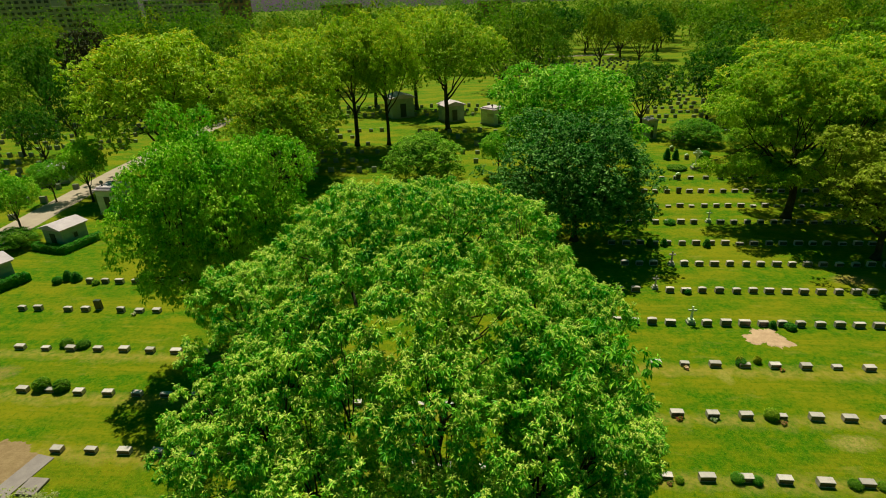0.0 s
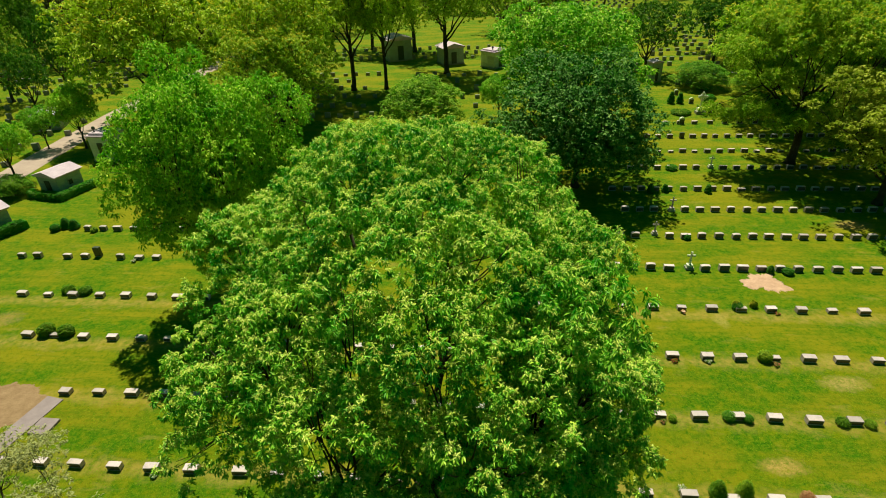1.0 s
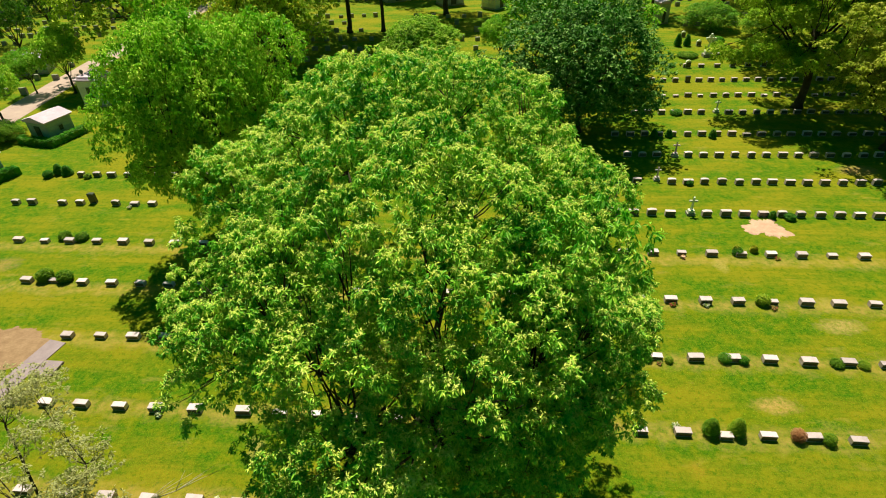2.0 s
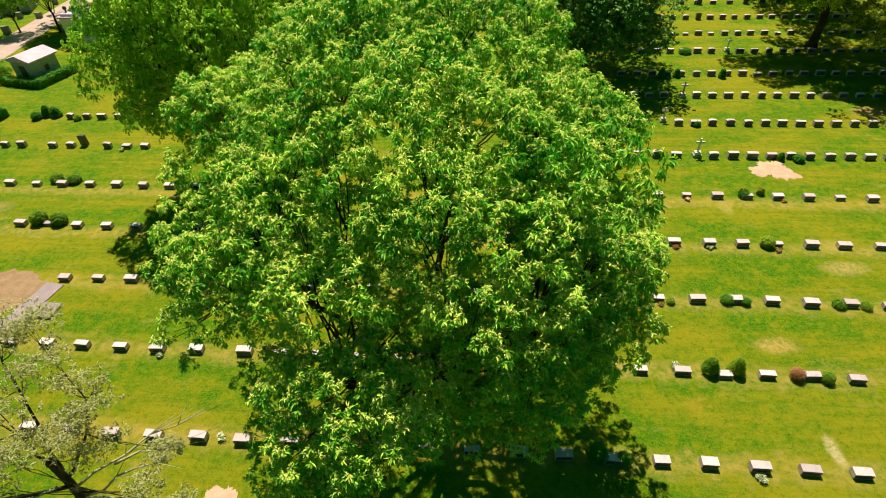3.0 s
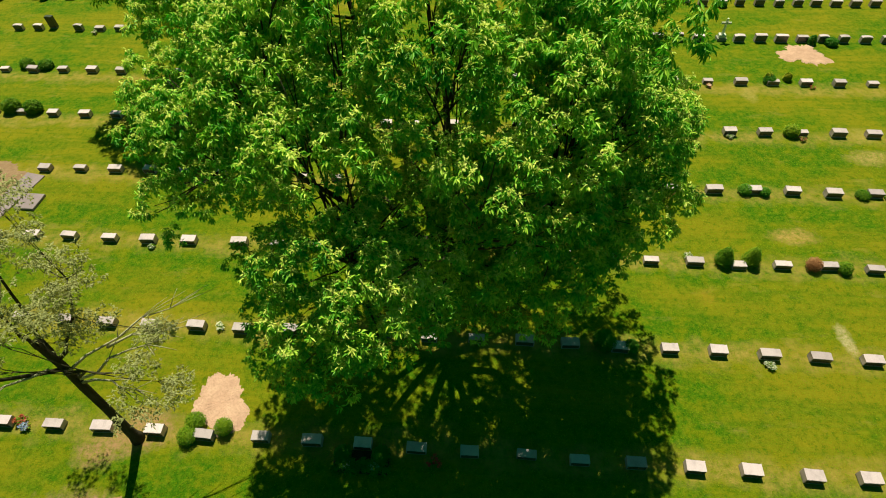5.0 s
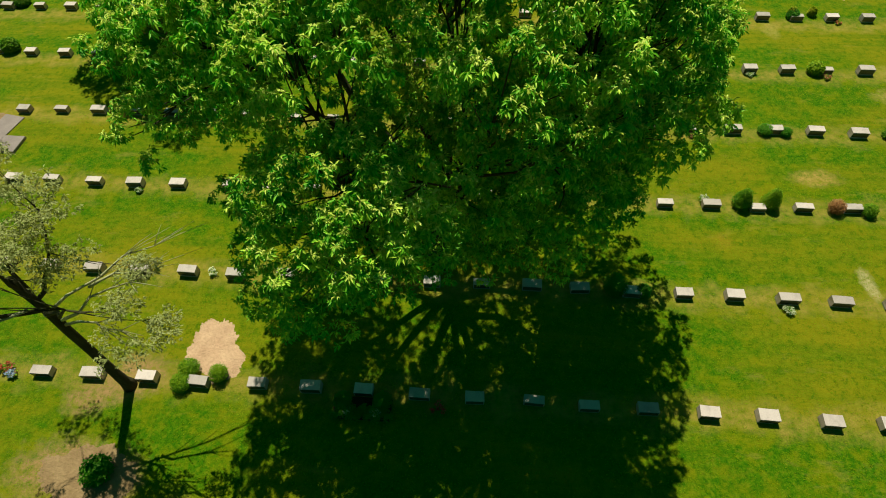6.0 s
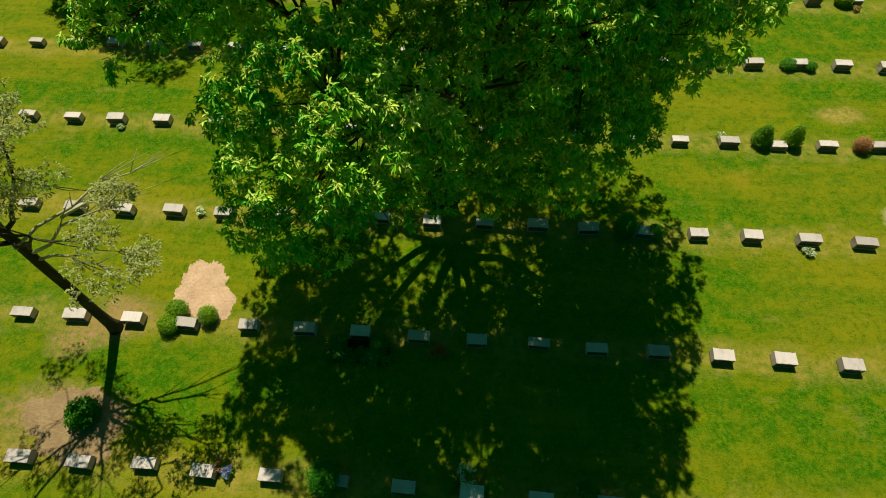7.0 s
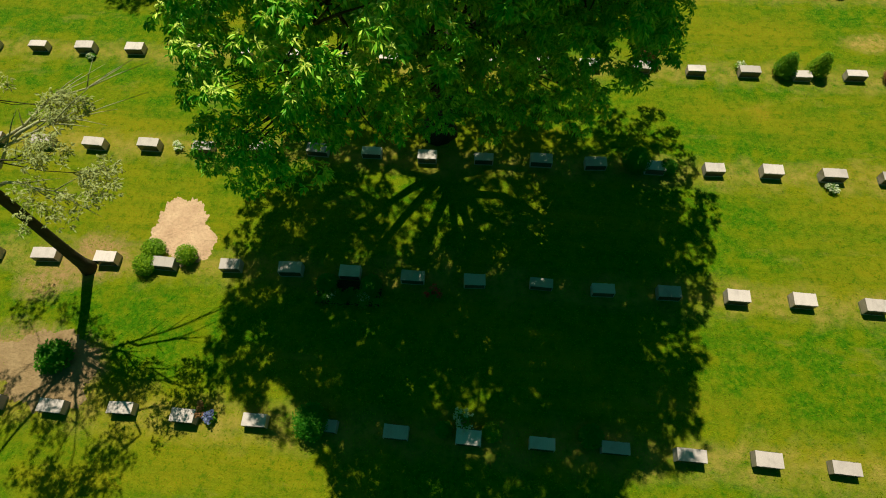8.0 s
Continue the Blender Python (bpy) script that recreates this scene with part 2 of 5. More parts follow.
M_PAVING = plain_material("lilac_grey_paving", (0.24, 0.175, 0.25), (0.33, 0.245, 0.34), 1.4, 0.85, 0.2, 0.4, 0.02, 20)
M_ROAD = plain_material("worn_asphalt", (0.36, 0.25, 0.29), (0.48, 0.345, 0.39), 0.6, 0.9, 0.2, 0.5, 0.02, 30)
M_ROOF = plain_material("stone_roof", (0.50, 0.36, 0.60), (0.64, 0.48, 0.75), 1.2, 0.8, 0.3, 0.2, 0.02)
M_WALL = plain_material("granite_wall", (0.32, 0.33, 0.33), (0.44, 0.45, 0.44), 1.4, 0.8, 0.3, 0.3, 0.02)
M_BRONZE = plain_material("dark_bronze", (0.03, 0.035, 0.03), (0.06, 0.07, 0.055), 6, 0.5, 0.5, 0.1, 0.01)
M_BRICK = plain_material("brown_brick", (0.22, 0.12, 0.10), (0.32, 0.19, 0.15), 0.4, 0.9, 0.2, 0.2, 0.02)
M_CONCRETE = plain_material("grey_concrete", (0.34, 0.29, 0.33), (0.46, 0.40, 0.44), 0.3, 0.85, 0.3, 0.2, 0.02)
M_GLASS = plain_material("dark_window", (0.03, 0.035, 0.04), (0.06, 0.065, 0.07), 0.5, 0.15, 0.5, 0.0, 0.01)


# ---- mesh helpers ----
def mesh_from(name, bm, material, smooth=False):
    me = bpy.data.meshes.new(name)
    bm.normal_update()
    bm.to_mesh(me)
    bm.free()
    me.materials.append(material)
    if smooth:
        me.polygons.foreach_set("use_smooth", [True] * len(me.polygons))
    return me


def part(name, bm, material, parent=None, label="", smooth=False):
    """Links a bmesh, or a mesh, as one object under a thing or a part."""
    ob = new(name, mesh_from(name, bm, material, smooth) if isinstance(bm, bmesh.types.BMesh) else bm)
    ob.parent = parent
    return tagged(ob, label)


def block(w, d, h, z=0.0, bevel=0.02, x=0.0, y=0.0, bm=None):
    """A bevelled block that stands at z."""
    bm = bm or bmesh.new()
    got = bmesh.ops.create_cube(bm, size=1.0, matrix=Matrix.LocRotScale((x, y, z + h / 2), None, (w, d, h)))
    if bevel:
        edges = list({e for v in got["verts"] for e in v.link_edges})
        bmesh.ops.bevel(bm, geom=edges, offset=bevel, segments=1, affect="EDGES")
    return bm


def tube(bm, points, radii, sides=8, wob=0.0, rng=None):
    """A tapered limb through the points, closed at both ends."""
    pts = [Vector(p) for p in points]
    rings = []
    for i, p in enumerate(pts):
        way = (pts[min(i + 1, len(pts) - 1)] - pts[max(i - 1, 0)]).normalized()
        a = way.orthogonal().normalized() if abs(way.z) > 0.9 else way.cross(Vector((0, 0, 1))).normalized()
        b = way.cross(a)
        ring = []
        for s in range(sides):
            t = 2 * math.pi * s / sides
            r = radii[i] * (1 + (wob * (rng.random() - 0.5) if rng else 0))
            ring.append(bm.verts.new(p + a * (math.cos(t) * r) + b * (math.sin(t) * r)))
        rings.append(ring)
    for r0, r1 in zip(rings, rings[1:]):
        for s in range(sides):
            bm.faces.new((r0[s], r0[(s + 1) % sides], r1[(s + 1) % sides], r1[s]))
    bm.faces.new(rings[0][::-1])
    bm.faces.new(rings[-1])
    return bm


def bend(a, b, n, sag, rng, jitter):
    """Points from a to b along a bent line."""
    a, b = Vector(a), Vector(b)
    out = []
    for i in range(n + 1):
        t = i / n
        p = a.lerp(b, t) + Vector((0, 0, sag * 4 * t * (1 - t)))
        if 0 < i < n:
            p += Vector((rng.uniform(-1, 1), rng.uniform(-1, 1), rng.uniform(-1, 1))) * jitter
        out.append(p)
    return out


def leaf_mesh(name, centres, outs, per, length, width, spread, droop, material, seed):
    """Many small folded leaves: per leaves in a tuft round each centre, turned outwards and down."""
    r = np.random.default_rng(seed)
    c = np.repeat(np.asarray(centres, float), per, 0)
    o = np.repeat(np.asarray(outs, float), per, 0)
    n = len(c)
    off = r.normal(size=(n, 3))
    off[:, 2] = np.abs(off[:, 2]) * 1.1 - 0.25
    off += o * 0.35
    off /= np.linalg.norm(off, axis=1, keepdims=True)
    base = c + off * spread * (0.55 + 0.5 * r.random((n, 1)) ** 0.5) * np.array([1, 1, 1.1])
    # leaves lie like shingles on the dome of their tuft and hang down its sides
    nor = off + r.normal(size=(n, 3)) * 0.22 + np.array([0, 0.12, 0.42])
    nor /= np.linalg.norm(nor, axis=1, keepdims=True)
    way = off * np.array([0.5, 0.5, 0.0]) + r.normal(size=(n, 3)) * 0.55 + np.array([0, 0, -droop])
    way -= nor * (np.sum(way * nor, axis=1, keepdims=True) - 0.12)
    way /= np.linalg.norm(way, axis=1, keepdims=True) + 1e-9
    side = np.cross(way, nor)
    side /= np.linalg.norm(side, axis=1, keepdims=True) + 1e-9
    nor = np.cross(side, way)
    ln = length * r.uniform(0.65, 1.25, (n, 1))
    wd = width * r.uniform(0.7, 1.2, (n, 1)) * 0.5
    verts = np.empty((n, 4, 3))
    verts[:, 0] = base
    verts[:, 1] = base + way * ln * 0.45 + side * wd + nor * wd * 0.35
    verts[:, 2] = base + way * ln - nor * ln * 0.12
    verts[:, 3] = base + way * ln * 0.45 - side * wd + nor * wd * 0.35
    me = bpy.data.meshes.new(name)
    me.vertices.add(4 * n)
    me.vertices.foreach_set("co", verts.reshape(-1))
    me.loops.add(6 * n)
    idx = (np.arange(n)[:, None] * 4 + np.array([0, 1, 2, 0, 2, 3])).reshape(-1)
    me.loops.foreach_set("vertex_index", idx.astype(np.int32))
    me.polygons.add(2 * n)
    me.polygons.foreach_set("loop_start", (np.arange(2 * n) * 3).astype(np.int32))
    me.update(calc_edges=True)
    me.materials.append(material)
    return me


def unit_dirs(n, rng, low=-0.55):
    """Even directions over a ball, from low upwards."""
    out = []
    for i in range(n):
        z = low + (1 - low) * (i + 0.5) / n
        t = i * 2.399963 + rng.uniform(-0.2, 0.2)
        s = math.sqrt(max(0.0, 1 - z * z))
        out.append(Vector((s * math.cos(t), s * math.sin(t), z)))
    return out


def unit_rows(v):
    return v / (np.linalg.norm(v, axis=1, keepdims=True) + 1e-9)


def leaves_from(name, base, way, nor, ln, wd, curl, material):
    """Folded leaves, widest past the middle, with the tip bent down."""
    n = len(base)
    side = unit_rows(np.cross(way, nor))
    nor = np.cross(side, way)
    verts = np.empty((n, 4, 3))
    verts[:, 0] = base
    verts[:, 1] = base + way * ln * 0.55 + side * wd + nor * wd * 0.45
    verts[:, 2] = base + way * ln - nor * ln * curl
    verts[:, 3] = base + way * ln * 0.55 - side * wd + nor * wd * 0.45
    me = bpy.data.meshes.new(name)
    me.vertices.add(4 * n)
    me.vertices.foreach_set("co", verts.reshape(-1))
    me.loops.add(6 * n)
    idx = (np.arange(n)[:, None] * 4 + np.array([0, 1, 2, 0, 2, 3])).reshape(-1)
    me.loops.foreach_set("vertex_index", idx.astype(np.int32))
    me.polygons.add(2 * n)
    me.polygons.foreach_set("loop_start", (np.arange(2 * n) * 3).astype(np.int32))
    me.update(calc_edges=True)
    me.materials.append(material)
    return me


def clumps_on(mounds, spacing, rng, low=-0.35, bury=0.7, rough=0.2):
    """Places of twig clumps over the skin of a heap of mounds (centre, radii), with the way out of the crown."""
    mid = np.array([m[0] for m in mounds], float)
    rad = np.array([m[1] for m in mounds], float)
    cs, os = [], []
    for i, (c, r) in enumerate(mounds):
        n = max(5, int(2 * math.pi * (1 - low) * r[0] * r[1] / spacing ** 2))
        turn = rng.uniform(0, 6.28)
        for k in range(n):
            z = low + (1 - low) * (k + rng.random()) / n
            t = turn + k * 2.399963 + rng.uniform(-0.35, 0.35)
            q = math.sqrt(max(0.0, 1 - z * z))
            d = np.array((q * math.cos(t), q * math.sin(t), z))
            p = mid[i] + d * rad[i] * rng.uniform(1 - rough, 1 + 0.4 * rough)
            e = (((p - mid) / rad) ** 2).sum(1)
            e[i] = 9
            if e.min() < bury and rng.random() < 0.9:
                continue
            cs.append(p)
            os.append(d)
    return np.array(cs), np.array(os)


def clump_leaves(cs, os, seed, size, shoots, leaves, length, width, droop, flat=0.0, tall=0.85):
    """For each clump some shoots on a low dome, and for each shoot a whorl of leaves that arch outwards and hang."""
    r = np.random.default_rng(seed)
    c, o = np.repeat(cs, shoots, 0), np.repeat(os, shoots, 0)
    d = r.normal(size=c.shape)
    d[:, 2] = np.abs(d[:, 2]) * 0.9 - 0.35
    d = unit_rows(d + o * 0.5)
    tip = c + d * (size * r.uniform(0.45, 1.15, (len(c), 1))) * np.array([1.0, 1.0, tall])
    tips, out = np.repeat(tip, leaves, 0), np.repeat(d, leaves, 0)
    n = len(tips)
    az = r.uniform(0, 2 * np.pi, n)
    el = np.radians(r.normal(-14 - 46 * droop, 26, n))
    way = np.stack([np.cos(el) * np.cos(az), np.cos(el) * np.sin(az), np.sin(el)], 1)
    way = unit_rows(way + out * np.array([0.4, 0.4, 0.12]))
    up = np.array([0, 0, 1.0]) + out * 0.35 * (1 - flat) + r.normal(size=(n, 3)) * (0.34 - 0.14 * flat)
    nor = unit_rows(up - way * np.sum(up * way, 1, keepdims=True))
    base = tips + way * length * 0.08 + r.normal(size=(n, 3)) * length * 0.12
    ln = length * r.uniform(0.6, 1.25, (n, 1))
    wd = width * r.uniform(0.7, 1.2, (n, 1)) * 0.5
    return base, way, nor, ln, wd, tip, d


def whorl_crown(name, mounds, spacing, rng, mat, seed, size, shoots, leaves, leaf, droop, low=-0.35, bury=0.7, flat=0.0, keep=None, tall=0.85):
    cs, os = clumps_on(mounds, spacing, rng, low, bury)
    if keep is not None:
        ok = np.array([keep(p) for p in cs])
        cs, os = cs[ok], os[ok]
    base, way, nor, ln, wd, tip, d = clump_leaves(cs, os, seed, size, shoots, leaves, leaf[0], leaf[1], droop, flat, tall)
    return leaves_from(name, base, way, nor, ln, wd, 0.16, mat), tip, d


def limb(bm, a, b, r0, r1, rng, sag=0.0, steps=5, sides=6, jitter=0.12):
    path = bend(a, b, steps, sag, rng, jitter)
    tube(bm, path, [r0 + (r1 - r0) * (i / steps) ** 0.8 for i in range(steps + 1)], sides)
    return path


def tree_thing(name, label, mounds, trunk_to, trunk_r, mat, bark, seed, spacing, size, shoots, leaves, leaf, droop=0.4, low=-0.45, bury=0.7, flat=0.0, limbs=7, base=(0, 0, 0), joined=False, keep=None, thin=1, twig_sides=5, tall=0.85, kink=1.0, twigs=2):
    """A tree: a flared trunk, main limbs that fork towards every mound, and a crown of leaf whorls."""
    rng = random.Random(seed)
    thing = new(name)
    top = Vector((rng.uniform(-0.3, 0.3), rng.uniform(-0.3, 0.3), trunk_to))
    bm = bmesh.new()
    pts = bend((0, 0, -0.15), top, 5, 0, rng, trunk_r * 0.3)
    pts.insert(1, Vector((0, 0, 0.35)))
    tube(bm, pts, [trunk_r * 1.7, trunk_r * 1.12] + [trunk_r * (1 - 0.07 * i) for i in range(1, 6)], 10 if not joined else 7, 0.15, rng)
    part("trunk", bm, bark, thing, smooth=True)
    # every mound belongs to the main limb whose bearing is nearest
    reach = max(m[0][2] for m in mounds)
    groups = {}
    for m in mounds:
        way = math.atan2(m[0][1], m[0][0])
        inner = math.hypot(m[0][0], m[0][1]) < 0.32 * reach * 0.5
        groups.setdefault(-1 if inner else int((way + math.pi) / (2 * math.pi) * limbs) % limbs, []).append(m)
    bm = bmesh.new()
    for key in sorted(groups):
        some = groups[key]
        heart = sum((Vector(m[0]) for m in some), Vector()) / len(some)
        start = pts[3].lerp(top, rng.uniform(0.3, 1.0))
        spine = limb(bm, start, start.lerp(heart, 0.92), trunk_r * 0.42, trunk_r * 0.16, rng, -0.35, 6, 6 if joined else 8, 0.2 * kink)
        for k, m in enumerate(some):
            if k % thin:
                continue
            c = Vector(m[0])
            a = min(spine[2:], key=lambda p: (p - c).length + 0.6 * max(0.0, p.z - c.z))
            own = limb(bm, a, c + Vector((0, 0, m[1][2] * 0.45)), trunk_r * 0.12, trunk_r * 0.03, rng, -0.2, 4, twig_sides, 0.14 * kink)
            if not joined:
                for _ in range(twigs):
                    t = Vector((rng.uniform(-1, 1), rng.uniform(-1, 1), rng.uniform(-0.2, 1))).normalized()
                    limb(bm, own[rng.choice((1, 2, 3))], c + Vector((t.x * m[1][0], t.y * m[1][1], t.z * m[1][2])) * 0.9, trunk_r * 0.075, trunk_r * 0.02, rng, -0.1, 3, 4, 0.08)
        if not joined:
            part("limb", bm, bark, thing, smooth=True)
            bm = bmesh.new()
    if joined:
        part("branchwork", bm, bark, thing, smooth=True)
    else:
        bm.free()
    me, tip, d = whorl_crown("crown", mounds, spacing, rng, mat, seed, size, shoots, leaves, leaf, droop, low, bury, flat, keep, tall)
    part("crown", me, mat, thing)
    thing.location = base
    return tagged(thing, label, "tree"), tip, d


def lobed(cx, cy, cz, rx, ry, rz, n, size, rng, low=-0.35, uneven=1.3, rise=0.8):
    """Mounds of uneven size over the skin of an ellipsoid."""
    out = []
    for d in unit_dirs(n, rng, low):
        q = size * (1 + uneven * rng.uniform(-0.35, 0.35))
        f = (1.0 + uneven * rng.uniform(-0.12, 0.07)) * (1 + 0.24 * uneven * noise.noise(d * 1.7 + Vector((n, size * 10, cz))))
        out.append(((cx + d.x * (rx * f - 0.8 * q), cy + d.y * (ry * f - 0.8 * q), cz + d.z * (rz * f - 0.7 * q)), (q, q, rise * q)))
    return out


def lit_growth_on(tip, d, above, share, per, leaf, mat, thing, label, seed):
    """Young shoots and flower tassels on whorls that face the sky, coloured as sunlit tops."""
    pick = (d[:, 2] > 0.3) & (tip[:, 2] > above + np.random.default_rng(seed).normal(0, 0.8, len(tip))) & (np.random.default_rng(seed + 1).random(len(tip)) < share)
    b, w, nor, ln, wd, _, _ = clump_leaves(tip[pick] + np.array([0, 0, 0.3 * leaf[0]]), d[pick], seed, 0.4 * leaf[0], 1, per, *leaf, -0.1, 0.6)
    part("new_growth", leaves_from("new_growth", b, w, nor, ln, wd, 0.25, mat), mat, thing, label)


# ---- ground ----
def disc_ground():
    bm = bmesh.new()
    rings, seg = [0, 15, 40, 80, 160, 320, 700, 1500, 3500], 48
    last = [bm.verts.new((0, 20, 0))]
    for r in rings[1:]:
        ring = [bm.verts.new((r * math.cos(2 * math.pi * s / seg), 20 + r * math.sin(2 * math.pi * s / seg), 0)) for s in range(seg)]
        for s in range(seg):
            if len(last) == 1:
                bm.faces.new((last[0], ring[s], ring[(s + 1) % seg]))
            else:
                bm.faces.new((last[s], ring[s], ring[(s + 1) % seg], last[(s + 1) % seg]))
        last = ring
    return bm


ground = tagged(part("ground", disc_ground(), M_GRASS), "mown cemetery lawn with dry yellow patches", "lawn", kind="structure")


def grass_blades(x0, x1, y0, y1, count, seed):
    """Short uneven blades standing in the lawn."""
    r = np.random.default_rng(seed)
    px, py = r.uniform(x0, x1, count), r.uniform(y0, y1, count)
    lean = r.uniform(0, 2 * np.pi, count)
    h = r.uniform(0.018, 0.045, count)
    w = r.uniform(0.008, 0.016, count)
    side = lean + np.pi / 2
    verts = np.zeros((count, 3, 3))
    verts[:, 0] = np.stack([px - np.cos(side) * w, py - np.sin(side) * w, np.full(count, -0.005)], 1)
    verts[:, 1] = np.stack([px + np.cos(side) * w, py + np.sin(side) * w, np.full(count, -0.005)], 1)
    verts[:, 2] = np.stack([px + np.cos(lean) * h * 1.7, py + np.sin(lean) * h * 1.7, h], 1)
    me = bpy.data.meshes.new("grass")
    me.vertices.add(3 * count)
    me.vertices.foreach_set("co", verts.reshape(-1))
    me.loops.add(3 * count)
    me.loops.foreach_set("vertex_index", np.arange(3 * count, dtype=np.int32))
    me.polygons.add(count)
    me.polygons.foreach_set("loop_start", (np.arange(count) * 3).astype(np.int32))
    me.update(calc_edges=True)
    me.materials.append(M_BLADE)
    return me


tagged(part("grass", grass_blades(-22, 24, -3, 22, 100000, 14), M_BLADE), "short uneven grass blades of the lawn", "grass", kind="stuff")


def ragged_patch(name, label, category, centre, rx, ry, mat, seed, turn=0.0, height=0.03, rough=0.3):
    """A low irregular heap or worn patch on the lawn."""
    bm = bmesh.new()
    rng = random.Random(seed)
    seg, rings = 120, 6
    ph = [rng.uniform(0, 6.28) for _ in range(6)]
    mid = bm.verts.new((0, 0, height))
    last = None
    for k in range(1, rings + 1):
        f = k / rings
        ring = []
        for s in range(seg):
            t = 2 * math.pi * s / seg
            w = 1 + rough * (0.5 * math.sin(2 * t + ph[0]) + 0.4 * math.sin(3 * t + ph[1]) + 0.3 * math.sin(5 * t + ph[2]) + 0.22 * math.sin(9 * t + ph[3]) + 0.16 * math.sin(15 * t + ph[4]) + (rng.uniform(-0.35, 0.35) if k == rings else 0))
            z = height * (1 - f ** 3) * rng.uniform(0.6, 1.2) + 0.006 if k < rings else -0.01
            ring.append(bm.verts.new((rx * w * f * math.cos(t), ry * w * f * math.sin(t), z)))
        for s in range(seg):
            if last is None:
                bm.faces.new((mid, ring[s], ring[(s + 1) % seg]))
            else:
                bm.faces.new((last[s], ring[s], ring[(s + 1) % seg], last[(s + 1) % seg]))
        last = ring
    ob = part(name, bm, mat, smooth=True)
    ob.matrix_basis = pose(centre[0], centre[1], 0, 0, 0, turn)
    return tagged(ob, label, category, kind="structure")


ragged_patch("bare_patch", "pale bare sand patch on a filled grave in the lawn", "bare soil", (22.3, 30.0), 1.2, 1.4, M_SAND, 3, -20, rough=0.42)
ragged_patch("bare_patch", "pale bare sand patch on a fresh grave beside bushes", "bare soil", (-8.7, 8.75), 1.0, 1.25, M_SAND, 5, 20, rough=0.22)
ragged_patch("bare_patch", "brown bare soil of a fresh grave under a pale tree", "bare soil", (-11.7, 4.5), 1.65, 1.15, M_EARTH, 17, -8, rough=0.2)
ragged_patch("bare_patch", "brown heap of bare soil beside a stone slab", "bare soil", (-24.7, 21.3), 2.5, 2.3, M_EARTH, 8, -10, rough=0.16)


def road_strip():
    bm = bmesh.new()
    line = [(-47.0, 10), (-47.0, 36), (-47.1, 46), (-47.2, 54), (-47.3, 62), (-47.3, 70), (-47.2, 80), (-46, 100), (-41, 140)]
    half = 1.9
    rows = []
    for i, (x, y) in enumerate(line):
        x0, y0 = line[max(i - 1, 0)]
        x1, y1 = line[min(i + 1, len(line) - 1)]
        w = Vector((x1 - x0, y1 - y0, 0)).normalized()
        s = Vector((-w.y, w.x, 0)) * half
        p = Vector((x, y, 0.03))
        rows.append([bm.verts.new(v) for v in (p + s * 1.01 - Vector((0, 0, 0.05)), p + s, p + Vector((0, 0, 0.03)), p - s, p - s * 1.01 - Vector((0, 0, 0.05)))])
    for a, b in zip(rows, rows[1:]):
        for k in range(4):
            bm.faces.new((a[k + 1], a[k], b[k], b[k + 1]))
    return bm


tagged(part("road", road_strip(), M_ROAD), "worn grey asphalt cemetery lane", "road", kind="structure")


# ---- headstones ----
def die(w, d, h, z, crest, slant):
    """The upright block of a headstone, with a curved crest and a top that falls to the front."""
    bm = bmesh.new()
    n = 8
    front, back = [], []
    for i in range(n + 1):
        x = -w / 2 + w * i / n
        top = h - crest * (2 * x / w) ** 2
        front.append((x, -d / 2, z + top - slant))
        back.append((x, d / 2, z + top))
    fv = [bm.verts.new(p) for p in front] + [bm.verts.new((w / 2, -d / 2 * 1.03, z)), bm.verts.new((-w / 2, -d / 2 * 1.03, z))]
    bv = [bm.verts.new(p) for p in back] + [bm.verts.new((w / 2, d / 2, z)), bm.verts.new((-w / 2, d / 2, z))]
    bm.faces.new(fv)
    bm.faces.new(bv[::-1])
    m = len(fv)
    for i in range(m):
        bm.faces.new((fv[(i + 1) % m], fv[i], bv[i], bv[(i + 1) % m]))
    bmesh.ops.recalc_face_normals(bm, faces=bm.faces)
    chip = random.Random(int(w * 1000))
    for v in bm.verts:
        v.co += Vector((chip.uniform(-1, 1), chip.uniform(-1, 1), chip.uniform(-1, 1))) * 0.007
    return bm


def headstone(label, w, d, h, crest, slant, mat, plinth=0.07):
    thing = new("headstone")
    part("plinth", block(w * 1.0, d * 1.02, plinth + 0.05, -0.05, 0.012), M_PLINTH, thing)
    stone = part("stone", die(w, d, h - plinth, plinth, crest, slant), mat, thing)
    # dark plates paint the front's shade onto both polished faces
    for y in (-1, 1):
        part("polished_face", block(w * 0.93, 0.02, (h - plinth) * 0.88 - crest - slant, plinth + 0.02, 0.004, y=y * (d / 2 + 0.004)), M_POLISHED_SHADE, stone, "polished granite face with shade in its dark colour")
    return tagged(thing, label, "headstone", "rows of headstones")


